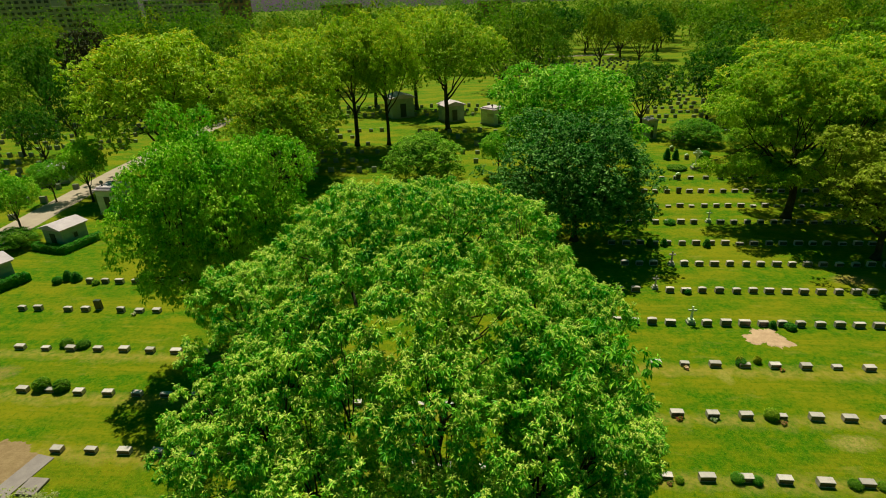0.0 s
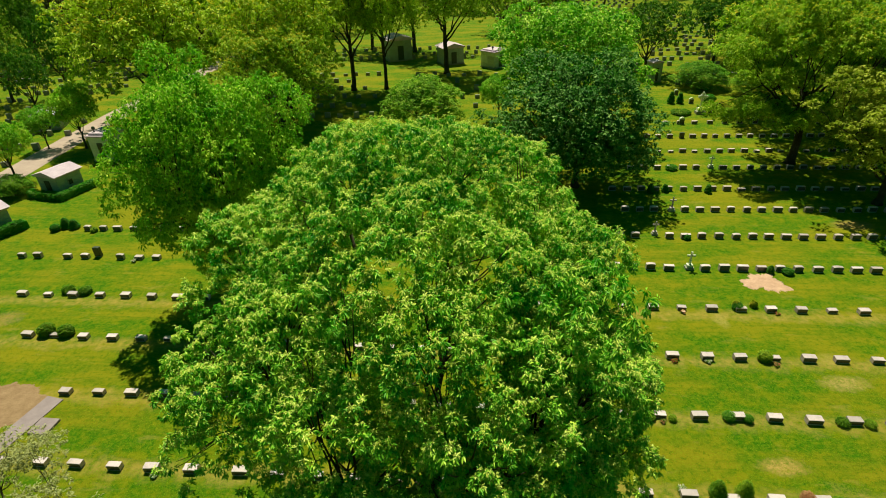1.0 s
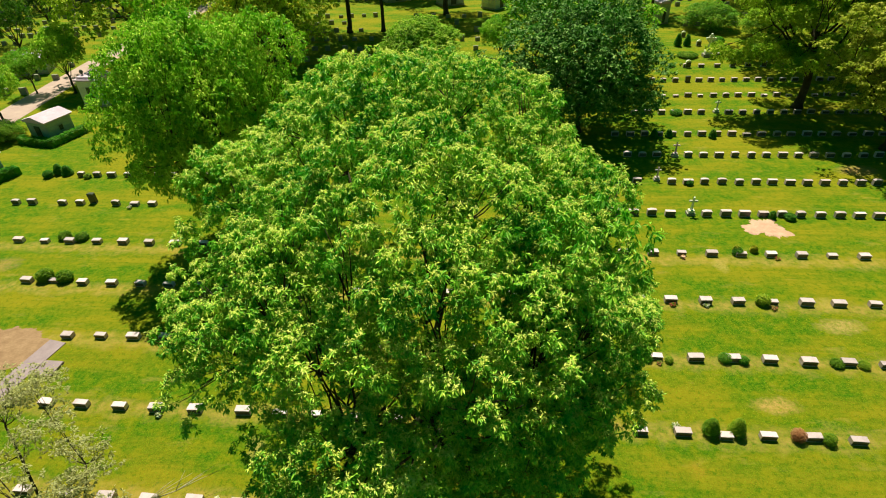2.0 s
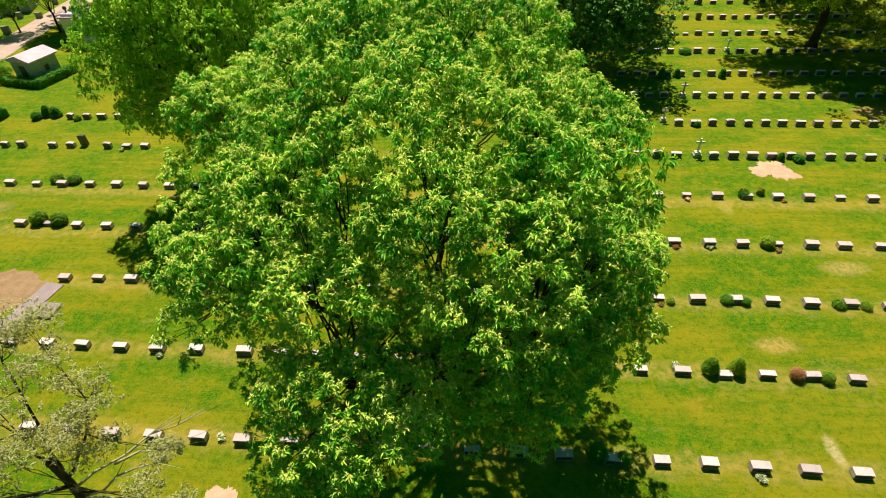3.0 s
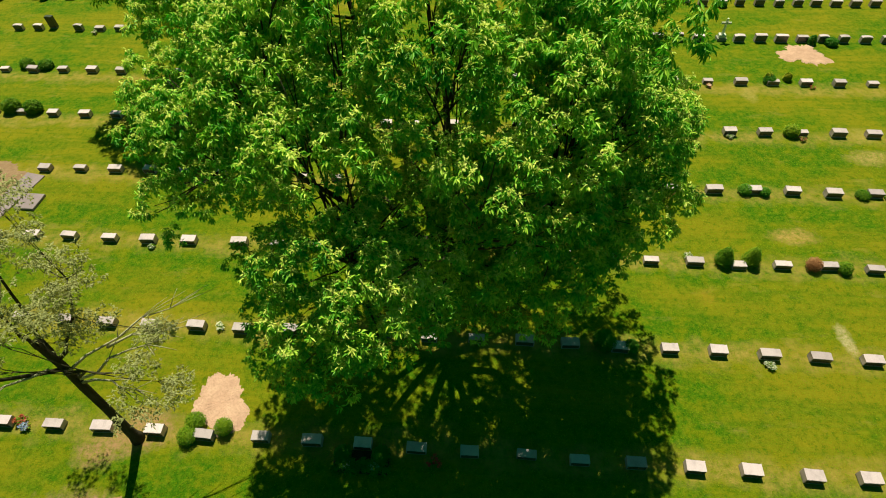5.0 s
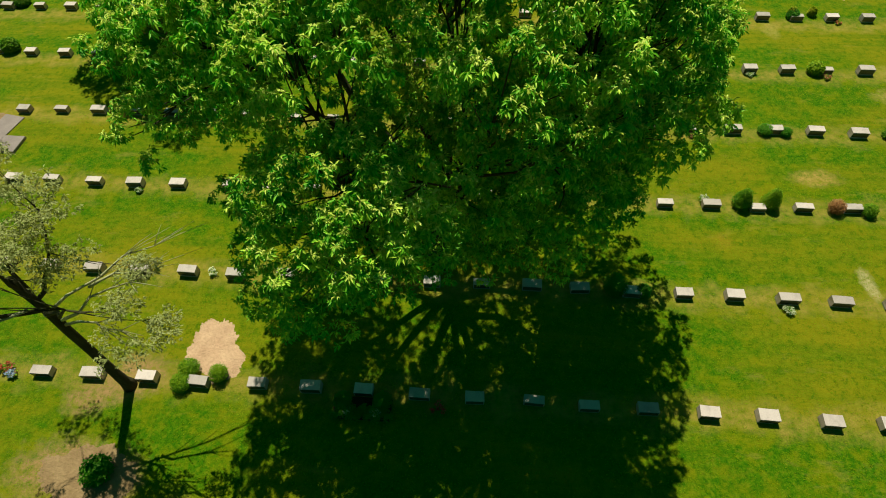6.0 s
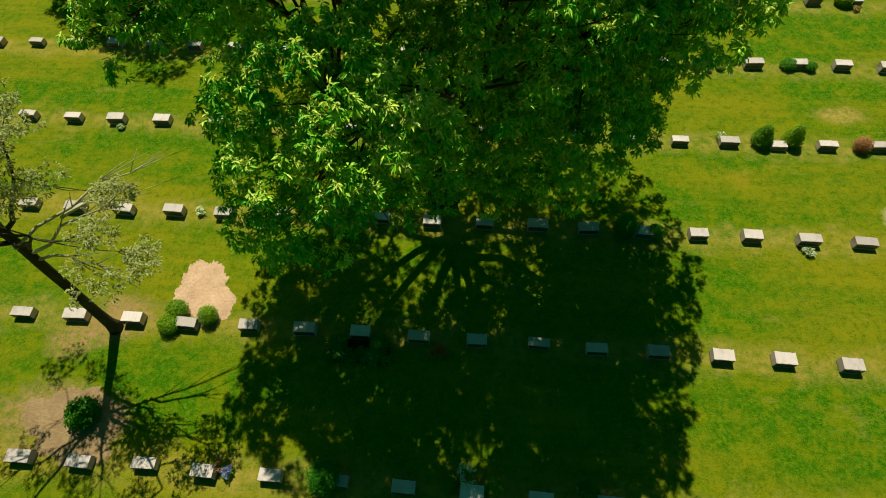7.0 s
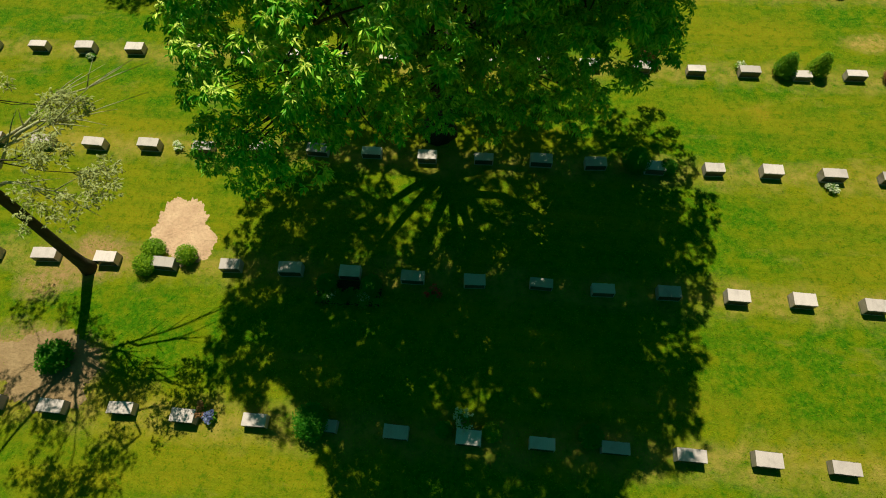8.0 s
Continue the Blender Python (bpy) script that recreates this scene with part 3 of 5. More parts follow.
KINDS = [
    headstone("low grey granite headstone with a curved top on lawn", 0.70, 0.33, 0.45, 0.02, 0.01, M_GRANITE),
    headstone("low grey granite headstone with a flat top on lawn", 0.69, 0.34, 0.43, 0.0, 0.015, M_GRANITE),
    headstone("low pale granite headstone with a slanted face", 0.72, 0.36, 0.43, 0.012, 0.035, M_GRANITE),
    headstone("small low grey granite headstone on the lawn", 0.60, 0.31, 0.37, 0.0, 0.02, M_GRANITE),
    headstone("upright grey granite headstone with an arched top", 0.68, 0.25, 0.62, 0.06, 0.0, M_GRANITE),
    headstone("upright grey granite headstone with a square top", 0.68, 0.27, 0.58, 0.0, 0.0, M_GRANITE),
    headstone("tall dark polished granite headstone on a plinth", 0.55, 0.26, 1.0, 0.03, 0.0, M_DARKSTONE),
    headstone("tall pale marble headstone with a rounded top", 0.62, 0.26, 1.05, 0.2, 0.0, M_WHITE),
]
KIND_USED = [False] * len(KINDS)
RNG = random.Random(11)


def set_stone(kind, u, v, lean=1.0):
    p = grave(u, v)
    m = pose(p.x, p.y, 0, RNG.uniform(-1.2, 1.2) * lean, RNG.uniform(-1, 1) * lean, -6.2 + RNG.uniform(-2.5, 2.5)) @ Matrix.Diagonal((0.98 * RNG.uniform(0.93, 1.07), 0.98 * RNG.uniform(0.92, 1.08), 0.86 * RNG.uniform(0.9, 1.1), 1))
    if not KIND_USED[kind]:
        KIND_USED[kind] = True
        KINDS[kind].matrix_basis = m
        return KINDS[kind]
    return copy_thing(KINDS[kind], m)


# rows: v, first u, last u, spacing, kinds, places left out
NEAR_ROWS = [
    (-2.2, -15.04, 16.2, 1.83, (0, 1, 2), ()),
    (2.16, -13.21, 19.8, 1.83, (0, 1, 2, 0, 1), ()),
    (6.48, -7.72, 21.6, 1.83, (0, 1, 2, 0, 1), ()),
    (6.46, -17.2, -9.4, 1.88, (0, 1, 2), ()),
    (10.85, -7.72, 25.3, 1.83, (0, 1, 2), ()),
    (10.74, -19.12, -9.5, 1.87, (0, 1, 2), ()),
    (15.2, -11.38, 27.1, 1.83, (0, 1, 2, 0), (10.58,)),
    (15.2, -23.3, -13.5, 1.91, (0, 1, 2, 0), ()),
    (19.7, -9.55, 28.9, 1.83, (0, 1, 2, 3), ()),
    (19.8, -23.35, -11.0, 1.9, (0, 1, 2), ()),
    (24.2, -9.55, 30.8, 1.83, (0, 1, 2, 0), ()),
    (24.42, -29.4, -11.0, 1.92, (0, 1, 2), (-27.5,)),
]
FAR_ROWS = [
    (28.85, 1.43, 32.6, 1.83, (0, 1, 2, 3), ()),
    (28.9, -33.4, -18.0, 1.96, (0, 1, 2, 3), ()),
    (33.66, 9.1, 34.0, 1.265, (4, 5, 4, 5), (14.2,)),
    (38.40, 9.1, 35.0, 1.265, (4, 5, 4, 5), (12.9,)),
    (43.20, 11.7, 36.0, 1.27, (4, 5, 4), (15.5,)),
    (47.57, 11.5, 36.0, 1.29, (4, 5, 0), ()),
    (52.87, 14.3, 38.0, 1.29, (4, 5, 0), (22.0,)),
    (57.72, 15.7, 38.0, 1.28, (4, 5, 3), ()),
    (62.60, 16.9, 38.0, 1.29, (4, 5, 4), (22.1,)),
    (67.9, 21.6, 40.0, 1.8, (4, 5, 7), ()),
    (34.1, -37.7, -36.0, 1.4, (4, 5), ()),
    (34.1, -33.7, -25.5, 1.5, (4, 5, 1, 4), (-30.7,)),
    (38.8, -35.2, -24.0, 1.4, (4, 5, 4), ()),
]
for v, u0, u1, step, kinds, skip in NEAR_ROWS + FAR_ROWS:
    k = 0
    while u0 + k * step <= u1:
        u = u0 + k * step
        k += 1
        if any(abs(u - s) < 0.6 for s in skip):
            continue
        set_stone(RNG.choice(kinds), u + RNG.uniform(-0.05, 0.05), v + 0.09 + RNG.uniform(-0.05, 0.05))
for kind, u, v in ((3, 10.58, 15.2), (3, -27.62, 24.6), (6, -31.3, 34.5), (6, 22.1, 62.6), (7, 23.6, 67.9), (7, 27.6, 77.3), (7, 26.9, 82.0), (5, 28.6, 72.3)):
    set_stone(kind, u, v)

# ---- crosses, slabs and mausoleums ----
def cross_monument(label, h, mat, ringed=False):
    """A stepped base, a tapering shaft and two arms."""
    thing = new("cross_monument")
    part("plinth", block(h * 0.42, h * 0.34, h * 0.13 + 0.04, -0.04, 0.015), M_PLINTH, thing)
    part("step", block(h * 0.3, h * 0.24, h * 0.14, h * 0.13, 0.012), mat, thing)
    bm = bmesh.new()
    w = h * 0.055
    tube(bm, [(0, 0, h * 0.27), (0, 0, h * 0.6), (0, 0, h)], [w * 1.35, w * 1.1, w * 0.95], 4)
    bmesh.ops.rotate(bm, verts=bm.verts, cent=(0, 0, 0), matrix=Matrix.Rotation(radians(45), 3, "Z"))
    part("shaft", bm, mat, thing)
    part("arm", block(h * 0.42, w * 1.5, w * 1.6, h * 0.74, 0.01), mat, thing)
    if ringed:
        bm = bmesh.new()
        n = 16
        ring = [Vector((math.cos(2 * math.pi * i / n) * h * 0.14, 0, h * 0.77 + math.sin(2 * math.pi * i / n) * h * 0.14)) for i in range(n + 1)]
        tube(bm, ring, [w * 0.5] * (n + 1), 5)
        part("ring", bm, mat, thing)
    return tagged(thing, label, "cross")


def put_at(ob, p, turn=-6.2):
    ob.matrix_basis = pose(p[0], p[1], 0, 0, 0, turn)
    return ob


put_at(cross_monument("pale stone cross on a stepped base among headstones", 1.4, M_WHITE), grave(14.35, 33.9))
put_at(cross_monument("small pale stone cross standing in tree shade", 1.15, M_GRANITE), grave(13.2, 39.0))
put_at(cross_monument("weathered stone cross on a plinth beside tree shade", 1.3, M_GRANITE), grave(15.7, 43.3))
put_at(cross_monument("small stone cross in front of a shrub", 1.3, M_WHITE), (27.9, 50.6))
put_at(cross_monument("tall ringed stone cross on a stepped base", 2.8, M_WHITE, True), (34.9, 69.0))


def slab(name, label, w, d, h, x, y, turn, mat, bevel=0.015):
    ob = part(name, block(w, d, h + 0.03, -0.03, bevel), mat)
    ob.matrix_basis = pose(x, y, 0, 0, 0, turn)
    return tagged(ob, label, "slab")


slab("stone_slab", "flat square grey stone slab lying on the lawn", 1.05, 1.05, 0.13, -20.85, 19.8, -8, M_PAVING)
slab("concrete_strip", "long narrow concrete slab beside bare soil", 1.1, 4.4, 0.05, -22.15, 19.8, -17, M_PAVING)


def mausoleum(label, w, d, h, roof, mat_wall=M_WALL):
    """A small granite tomb house: base course, walls of large blocks, cornice, roof, bronze door and a side window."""
    thing = new("mausoleum")
    part("base_course", block(w * 1.06, d * 1.06, 0.3, -0.05, 0.03), M_PLINTH, thing)
    body = part("wall", block(w, d, h - 0.25, 0.25, 0.02), mat_wall, thing)
    for i in range(4):
        z = 0.25 + (h - 0.25) * i / 4
        for k in range(2):
            off = 0.0 if (i + k) % 2 else 0.25
            part("stone_block", block(w / 2 - 0.03, d + 0.05, (h - 0.25) / 4 - 0.03, z + 0.015, 0.012, x=(k - 0.5) * w / 2), mat_wall, body)
            part("stone_block", block(w + 0.05, d / 2 - 0.03, (h - 0.25) / 4 - 0.03, z + 0.015, 0.012, y=(k - 0.5) * d / 2), mat_wall, body)
    part("cornice", block(w * 1.12, d * 1.12, 0.18, h, 0.03), M_ROOF, thing)
    if roof == "gable":
        bm = bmesh.new()
        a, b, t = w * 0.6, d * 0.6, h + 0.18
        v = [bm.verts.new(p) for p in ((-a, -b, t), (a, -b, t), (a, b, t), (-a, b, t), (0, -b, t + w * 0.17), (0, b, t + w * 0.17))]
        for f in ((0, 3, 2, 1), (0, 1, 4), (2, 3, 5), (1, 2, 5, 4), (3, 0, 4, 5)):
            bm.faces.new([v[i] for i in f])
        part("roof", bm, M_ROOF, thing)
    else:
        part("roof", block(w * 0.9, d * 0.9, 0.25, h + 0.18, 0.05), M_ROOF, thing)
        for x in (-0.3, 0.3):
            bm = bmesh.new()
            tube(bm, [(x * w, -0.2 * d, h + 0.42), (x * w, -0.2 * d, h + 0.55), (x * w, -0.2 * d, h + 0.75), (x * w, -0.2 * d, h + 0.95), (x * w, -0.2 * d, h + 1.05)], [0.12, 0.06, 0.2, 0.17, 0.05], 8)
            part("urn", bm, M_BRONZE, thing, "dark weathered urn", smooth=True)
    door = part("door", block(w * 0.26, 0.08, h * 0.68, 0.25, 0.01, y=-d / 2 - 0.05), M_BRONZE, thing, "dark bronze door")
    part("handle", block(0.04, 0.05, 0.3, 0.25 + h * 0.3, 0.008, x=w * 0.09, y=-d / 2 - 0.11), M_BRONZE, door)
    frame_part = part("window", block(0.1, d * 0.2, h * 0.3, h * 0.42, 0.01, x=w / 2 + 0.02), M_PLINTH, thing)
    part("pane", block(0.05, d * 0.15, h * 0.25, h * 0.445, 0.004, x=w / 2 + 0.06), M_GLASS, frame_part)
    return tagged(thing, label, "mausoleum")


put_at(mausoleum("small granite mausoleum with a gabled stone roof and hedge", 2.7, 2.7, 1.9, "gable"), (-38.5, 52.0), -21)
put_at(mausoleum("tall granite mausoleum with a flat roof and urns", 2.6, 2.7, 2.9, "flat", M_WHITE), (-38.2, 61.4), -8)
put_at(mausoleum("low granite mausoleum with a gabled roof beside bushes", 2.8, 2.8, 1.9, "gable"), (-39.9, 43.0), -30)
put_at(mausoleum("pale granite mausoleum beyond the lane", 3.2, 3.0, 1.9, "gable"), (-53.6, 75.0), 15)
put_at(mausoleum("large pale granite mausoleum beneath tall trees", 4.6, 4.2, 3.9, "gable"), (-6.8, 113.8), 20)
put_at(mausoleum("pale granite mausoleum in dappled tree shade", 4.0, 3.6, 3.0, "gable"), (3.6, 108.0), 20)
put_at(mausoleum("white granite mausoleum with a flat white roof", 3.2, 3.4, 2.8, "flat", M_WHITE), (11.4, 103.2), 40)
put_at(mausoleum("narrow tall granite tomb house beside a dark tree", 1.7, 1.7, 2.9, "gable"), (35.3, 87.2), 10)

# far rows of headstones, too many and too small to tell apart
def far_stones():
    rng = random.Random(91)
    verts, faces = [], []
    for x0, x1, y0, y1, gap, step in ((-96, -56, 84, 135, 1.7, 4.8), (-30, -10, 76, 104, 2.0, 5.2), (-8, 12, 78, 100, 2.4, 5.0), (26, 62, 86, 128, 1.6, 4.6), (18, 70, 130, 215, 1.9, 5.2), (-70, -50, 62, 84, 2.4, 5.6), (-30, 10, 116, 130, 2.0, 5.0)):
        y = y0
        while y < y1:
            x = x0
            while x < x1:
                x += gap * rng.uniform(0.8, 1.3)
                if rng.random() < 0.25:
                    continue
                w, d, h = rng.uniform(0.3, 0.42), rng.uniform(0.13, 0.2), rng.uniform(0.4, 0.85)
                cx, cy = x, y + rng.uniform(-0.2, 0.2) - 0.108 * (x - x0)
                if (cx - 34.9) ** 2 + (cy - 69) ** 2 < 4 or abs(cx - 35.3) < 2.5 and abs(cy - 87) < 3:
                    continue
                k = len(verts)
                for z in (-0.05, h):
                    verts += [(cx - w, cy - d, z), (cx + w, cy - d, z), (cx + w, cy + d, z), (cx - w, cy + d, z)]
                faces += [(k + 4, k + 5, k + 6, k + 7), (k, k + 1, k + 5, k + 4), (k + 1, k + 2, k + 6, k + 5), (k + 2, k + 3, k + 7, k + 6), (k + 3, k, k + 4, k + 7)]
            y += step
    me = bpy.data.meshes.new("far_headstones")
    me.from_pydata(verts, [], faces)
    me.materials.append(M_PLINTH)
    return me


tagged(part("far_headstones", far_stones(), M_PLINTH), "distant crowded rows of grey headstones", "headstones", kind="stuff")


# ---- bushes and flowers ----
def bush(label, r, h, mat, seed, shape="round", leaf=0.09, name="bush", category="bush", n=None):
    """A clipped bush: a stem, a dense heart and a skin of small leaves."""
    rng = random.Random(seed)
    thing = new(name)
    bm = bmesh.new()
    tube(bm, [(0, 0, -0.05), (0, 0, h * 0.3), (0.02, 0, h * 0.55)], [0.04, 0.03, 0.02], 6)
    part("stem", bm, M_BARK, thing)

    def skin(d, f=1.0):
        z = d.z * 0.5 + 0.5
        if shape == "cone":
            w = (1 - z) ** 0.75 * 0.9 + 0.12 if z > 0.25 else 0.7 + z
            flat = math.hypot(d.x, d.y) or 1
            return Vector((d.x / flat * r * w * f, d.y / flat * r * w * f, 0.02 + h * z))
        return Vector((d.x * r * f, d.y * r * f, h * 0.5 + d.z * h * 0.5 * f))

    bm = bmesh.new()
    bmesh.ops.create_icosphere(bm, subdivisions=3, radius=1)
    for v in bm.verts:
        d = v.co.normalized()
        v.co = skin(d, 0.86 + 0.1 * noise.noise(d * 3 + Vector((seed, 0, 0))))
        v.co.z = max(v.co.z, 0.0)
    part("heart", bm, mat, thing, smooth=True)
    cs, os = [], []
    for d in unit_dirs(n or int(420 * (r / 0.4)), rng, -0.85):
        p = skin(d, rng.uniform(0.86, 1.06) + 0.12 * noise.noise(d * 2.5 + Vector((seed, 3, 0))))
        if p.z > 0.02:
            cs.append(p)
            os.append(d)
    part("foliage", leaf_mesh("foliage", cs, os, 7, leaf, leaf * 0.55, 0.08, 0.1, mat, seed), mat, thing)
    return tagged(thing, label, category)


BUSHES_EAST = [
    (10.0, 15.42, 0.38, 0.82, M_BUSH, "cone", "pointed clipped evergreen bush beside a small headstone"),
    (11.12, 15.45, 0.36, 0.86, M_BUSH, "cone", "pointed clipped evergreen bush leaning beside a headstone"),
    (13.62, 15.3, 0.24, 0.48, M_PINK, "round", "reddish pink flowering shrub beside a headstone"),
    (14.85, 15.2, 0.23, 0.39, M_BUSH, "round", "small green bush beside a headstone"),
    (5.3, 15.95, 0.37, 0.96, M_PINK, "round", "tall pale pink flowering shrub at the tree's edge"),
    (12.05, 19.8, 0.24, 0.36, M_BUSH_D, "round", "clipped green bush behind a headstone"),
    (12.92, 19.7, 0.19, 0.30, M_BUSH_D, "round", "small clipped green bush beside a headstone"),
    (8.25, 19.6, 0.14, 0.21, M_BUSH, "round", "low green plant beside a headstone"),
    (9.28, 19.6, 0.14, 0.20, M_BUSH, "round", "low green plant at a headstone's corner"),
    (17.38, 19.75, 0.25, 0.25, M_BUSH, "round", "low spreading green shrub beside a headstone"),
    (18.62, 19.7, 0.21, 0.23, M_BUSH, "round", "low spreading green shrub at a headstone's end"),
    (15.6, 24.3, 0.30, 0.46, M_BUSH, "round", "round green bush beside a headstone with flowers"),
    (15.9, 29.1, 0.23, 0.39, M_BUSH_D, "round", "dark bush with yellow tips by a headstone"),
    (15.85, 29.25, 0.14, 0.48, M_BUSH_Y, "round", "bright yellow shrub tip behind a headstone"),
    (17.0, 29.4, 0.14, 0.39, M_BUSH_Y, "round", "small bright yellow shrub by a headstone"),
    (19.75, 33.5, 0.20, 0.46, M_BUSH_D, "cone", "small dark conical evergreen between headstones"),
    (20.9, 33.4, 0.28, 0.35, M_BUSH_D, "round", "low dark bush beside a headstone"),
    (15.5, 38.3, 0.21, 0.31, M_BUSH_D, "round", "low dark planting at a headstone's foot"),
    (4.5, 11.05, 0.37, 0.70, M_BUSH_D, "round", "dark round bush in tree shade"),
    (5.5, 10.95, 0.21, 0.39, M_BUSH_D, "round", "dark small bush at the shade's edge"),
    (-4.72, 6.2, 0.24, 0.35, M_BUSH_D, "round", "dark bush in a planted grave bed"),
    (-3.42, 6.25, 0.24, 0.35, M_BUSH_D, "round", "dark bush at the end of a grave bed"),
    (-10.2, 6.95, 0.28, 0.43, M_BUSH, "round", "clipped round bright green bush by bare sand"),
    (-10.28, 6.42, 0.28, 0.43, M_BUSH, "round", "clipped round green bush before a low headstone"),
]
BUSHES_WEST = [
    (-9.08, 6.8, 0.24, 0.54, M_BUSH, "round", "upright clipped green bush beside a low headstone"),
    (-4.4, 2.3, 0.39, 0.73, M_BUSH_D, "round", "large dark round bush in tree shade"),
    (0.22, 2.42, 0.18, 0.31, M_BUSH, "round", "small green bush beside a headstone in shade"),
    (-1.0, 2.4, 0.14, 0.28, M_BUSH_D, "round", "small dark bush beside a headstone"),
    (2.7, 2.5, 0.24, 0.43, M_BUSH_D, "round", "dark bush near the shade's edge"),
    (-28.35, 24.85, 0.43, 0.66, M_BUSH, "round", "large round clipped bush flanking a headstone"),
    (-26.95, 24.8, 0.39, 0.62, M_BUSH, "round", "round clipped bush flanking a small headstone"),
    (-30.25, 29.5, 0.35, 0.43, M_BUSH, "round", "low rounded hedge bush behind a headstone"),
    (-28.9, 29.4, 0.37, 0.43, M_BUSH, "round", "low rounded hedge bush beside a headstone"),
    (-38.2, 38.7, 0.32, 0.54, M_BUSH_D, "round", "dark shrub beside a pale pedestal"),
    (-37.6, 39.3, 0.43, 0.85, M_BUSH_D, "cone", "dark evergreen shrub in a planted group"),
    (-36.75, 39.2, 0.43, 0.77, M_BUSH_D, "cone", "dark evergreen shrub at a row's end"),
    (-34.5, 38.6, 0.21, 0.31, M_BUSH, "round", "small green bush between headstones"),
    (-8.4, 10.6, 0.20, 0.28, M_BUSH, "round", "small bush at the foot of a headstone"),
    (-8.2, 15.1, 0.17, 0.28, M_BUSH, "round", "small green plant beside a headstone"),
    (20.0, 47.2, 0.28, 0.70, M_BUSH_D, "cone", "small dark conical evergreen among headstones"),
    (14.9, 47.3, 0.28, 0.70, M_BUSH_D, "cone", "small pointed evergreen in tree shade"),
    (16.2, 47.4, 0.27, 0.66, M_BUSH_D, "cone", "small pointed evergreen beside a headstone"),
    (18.3, 52.9, 0.49, 0.39, M_BUSH_D, "round", "low dark bush joining two headstones"),
    (24.9, 77.4, 0.49, 1.55, M_BUSH_D, "cone", "dark conical evergreen before tall shrubs"),
    (26.1, 77.4, 0.46, 1.39, M_BUSH_D, "cone", "dark conical evergreen beside a rounded headstone"),
    (24.8, 72.3, 1.13, 0.46, M_BUSH, "round", "low clipped hedge around a grave plot"),
    (30.2, 78.0, 0.78, 0.93, M_BUSH_D, "round", "dark spreading shrub behind a tall cross"),
]
for i, (u, v, r, h, mat, shape, label) in enumerate(BUSHES_EAST + BUSHES_WEST):
    put_at(bush(label, r, h, mat, 200 + i, shape, leaf=0.055 if v < 20 else 0.10), grave(u, v), 37 * i)


def flowers(label, r, h, mat, seed, pot=False):
    """A bunch of stems with petals, in a pot or a low bed."""
    rng = random.Random(seed)
    thing = new("flowers")
    cs, os = [], []
    bm = bmesh.new()
    for i in range(14):
        t, q = rng.uniform(0, 6.28), r * math.sqrt(rng.random())
        tip = Vector((q * math.cos(t), q * math.sin(t), h * rng.uniform(0.6, 1.0)))
        tube(bm, [(tip.x * 0.3, tip.y * 0.3, 0), tip * 0.6, tip], [0.01, 0.008, 0.005], 4)
        cs.append(tip)
        os.append(Vector((0, 0, 1)))
    part("stems", bm, M_BUSH, thing)
    tagged(part("petals", leaf_mesh("petals", cs, os, 12, 0.06, 0.05, 0.05, -0.1, mat, seed), mat, thing), kind="stuff")
    part("leaves", leaf_mesh("leaves", [c * 0.6 for c in cs], os, 9, 0.11, 0.04, 0.08, 0.2, M_BUSH, seed + 1), M_BUSH, thing)
    if pot:
        bm = bmesh.new()
        tube(bm, [(0, 0, -0.02), (0, 0, 0.08), (0, 0, 0.16)], [0.09, 0.11, 0.13], 10)
        part("pot", bm, M_SAND, thing, "clay pot")
    return tagged(thing, label, "flowers")


FLOWERS = [
    (-1.6, 6.15, 0.22, 0.25, M_RED, "red flowers planted beside a headstone in shade"),
    (-4.55, 5.95, 0.16, 0.14, M_WHITEP, "white flowers in a dark planted grave bed"),
    (-3.6, 5.9, 0.16, 0.14, M_WHITEP, "small white flowers before a headstone"),
    (-0.55, 2.62, 0.28, 0.35, M_WHITEP, "white flowers growing behind a headstone"),
    (-7.45, 2.42, 0.22, 0.3, M_PINK, "dried pinkish flowers behind a headstone"),
    (-7.1, 2.25, 0.16, 0.25, M_BLUE, "blue flower bouquet beside a headstone"),
    (-16.6, 6.6, 0.2, 0.25, M_RED, "red flower bouquet at a headstone"),
    (-16.35, 6.4, 0.15, 0.2, M_BLUE, "blue flower bouquet at a headstone"),
    (16.05, 23.85, 0.28, 0.2, M_PINK, "pale pink flowers before a headstone"),
    (10.6, 23.9, 0.25, 0.18, M_RED, "red flowers before a headstone"),
    (12.45, 23.95, 0.25, 0.18, M_WHITEP, "green planting with white flowers before a headstone"),
    (12.4, 28.55, 0.25, 0.18, M_PINK, "faded flowers before a headstone"),
    (18.15, 28.6, 0.22, 0.16, M_RED, "red flowers before a low headstone"),
    (8.55, 15.55, 0.28, 0.3, M_WHITEP, "white flowers planted behind a headstone"),
    (10.5, 10.5, 0.3, 0.22, M_WHITEP, "grassy planting before a headstone"),
    (-27.85, 33.7, 0.3, 0.25, M_WHITEP, "white flowers before a low headstone"),
    (-15.4, 14.9, 0.18, 0.2, M_WHITEP, "small flowers before a headstone"),
    (-10.7, 10.9, 0.25, 0.3, M_WHITEP, "leafy flowers beside a headstone"),
    (8.8, 19.42, 0.16, 0.12, M_PINK, "low pink flowers before a headstone"),
]
for i, (u, v, r, h, mat, label) in enumerate(FLOWERS):
    near = 1.0 if v < 8 else 0.62
    put_at(flowers(label, near * r, near * h, mat, 400 + i, pot=i % 4 == 3), grave(u, v), 50 * i)

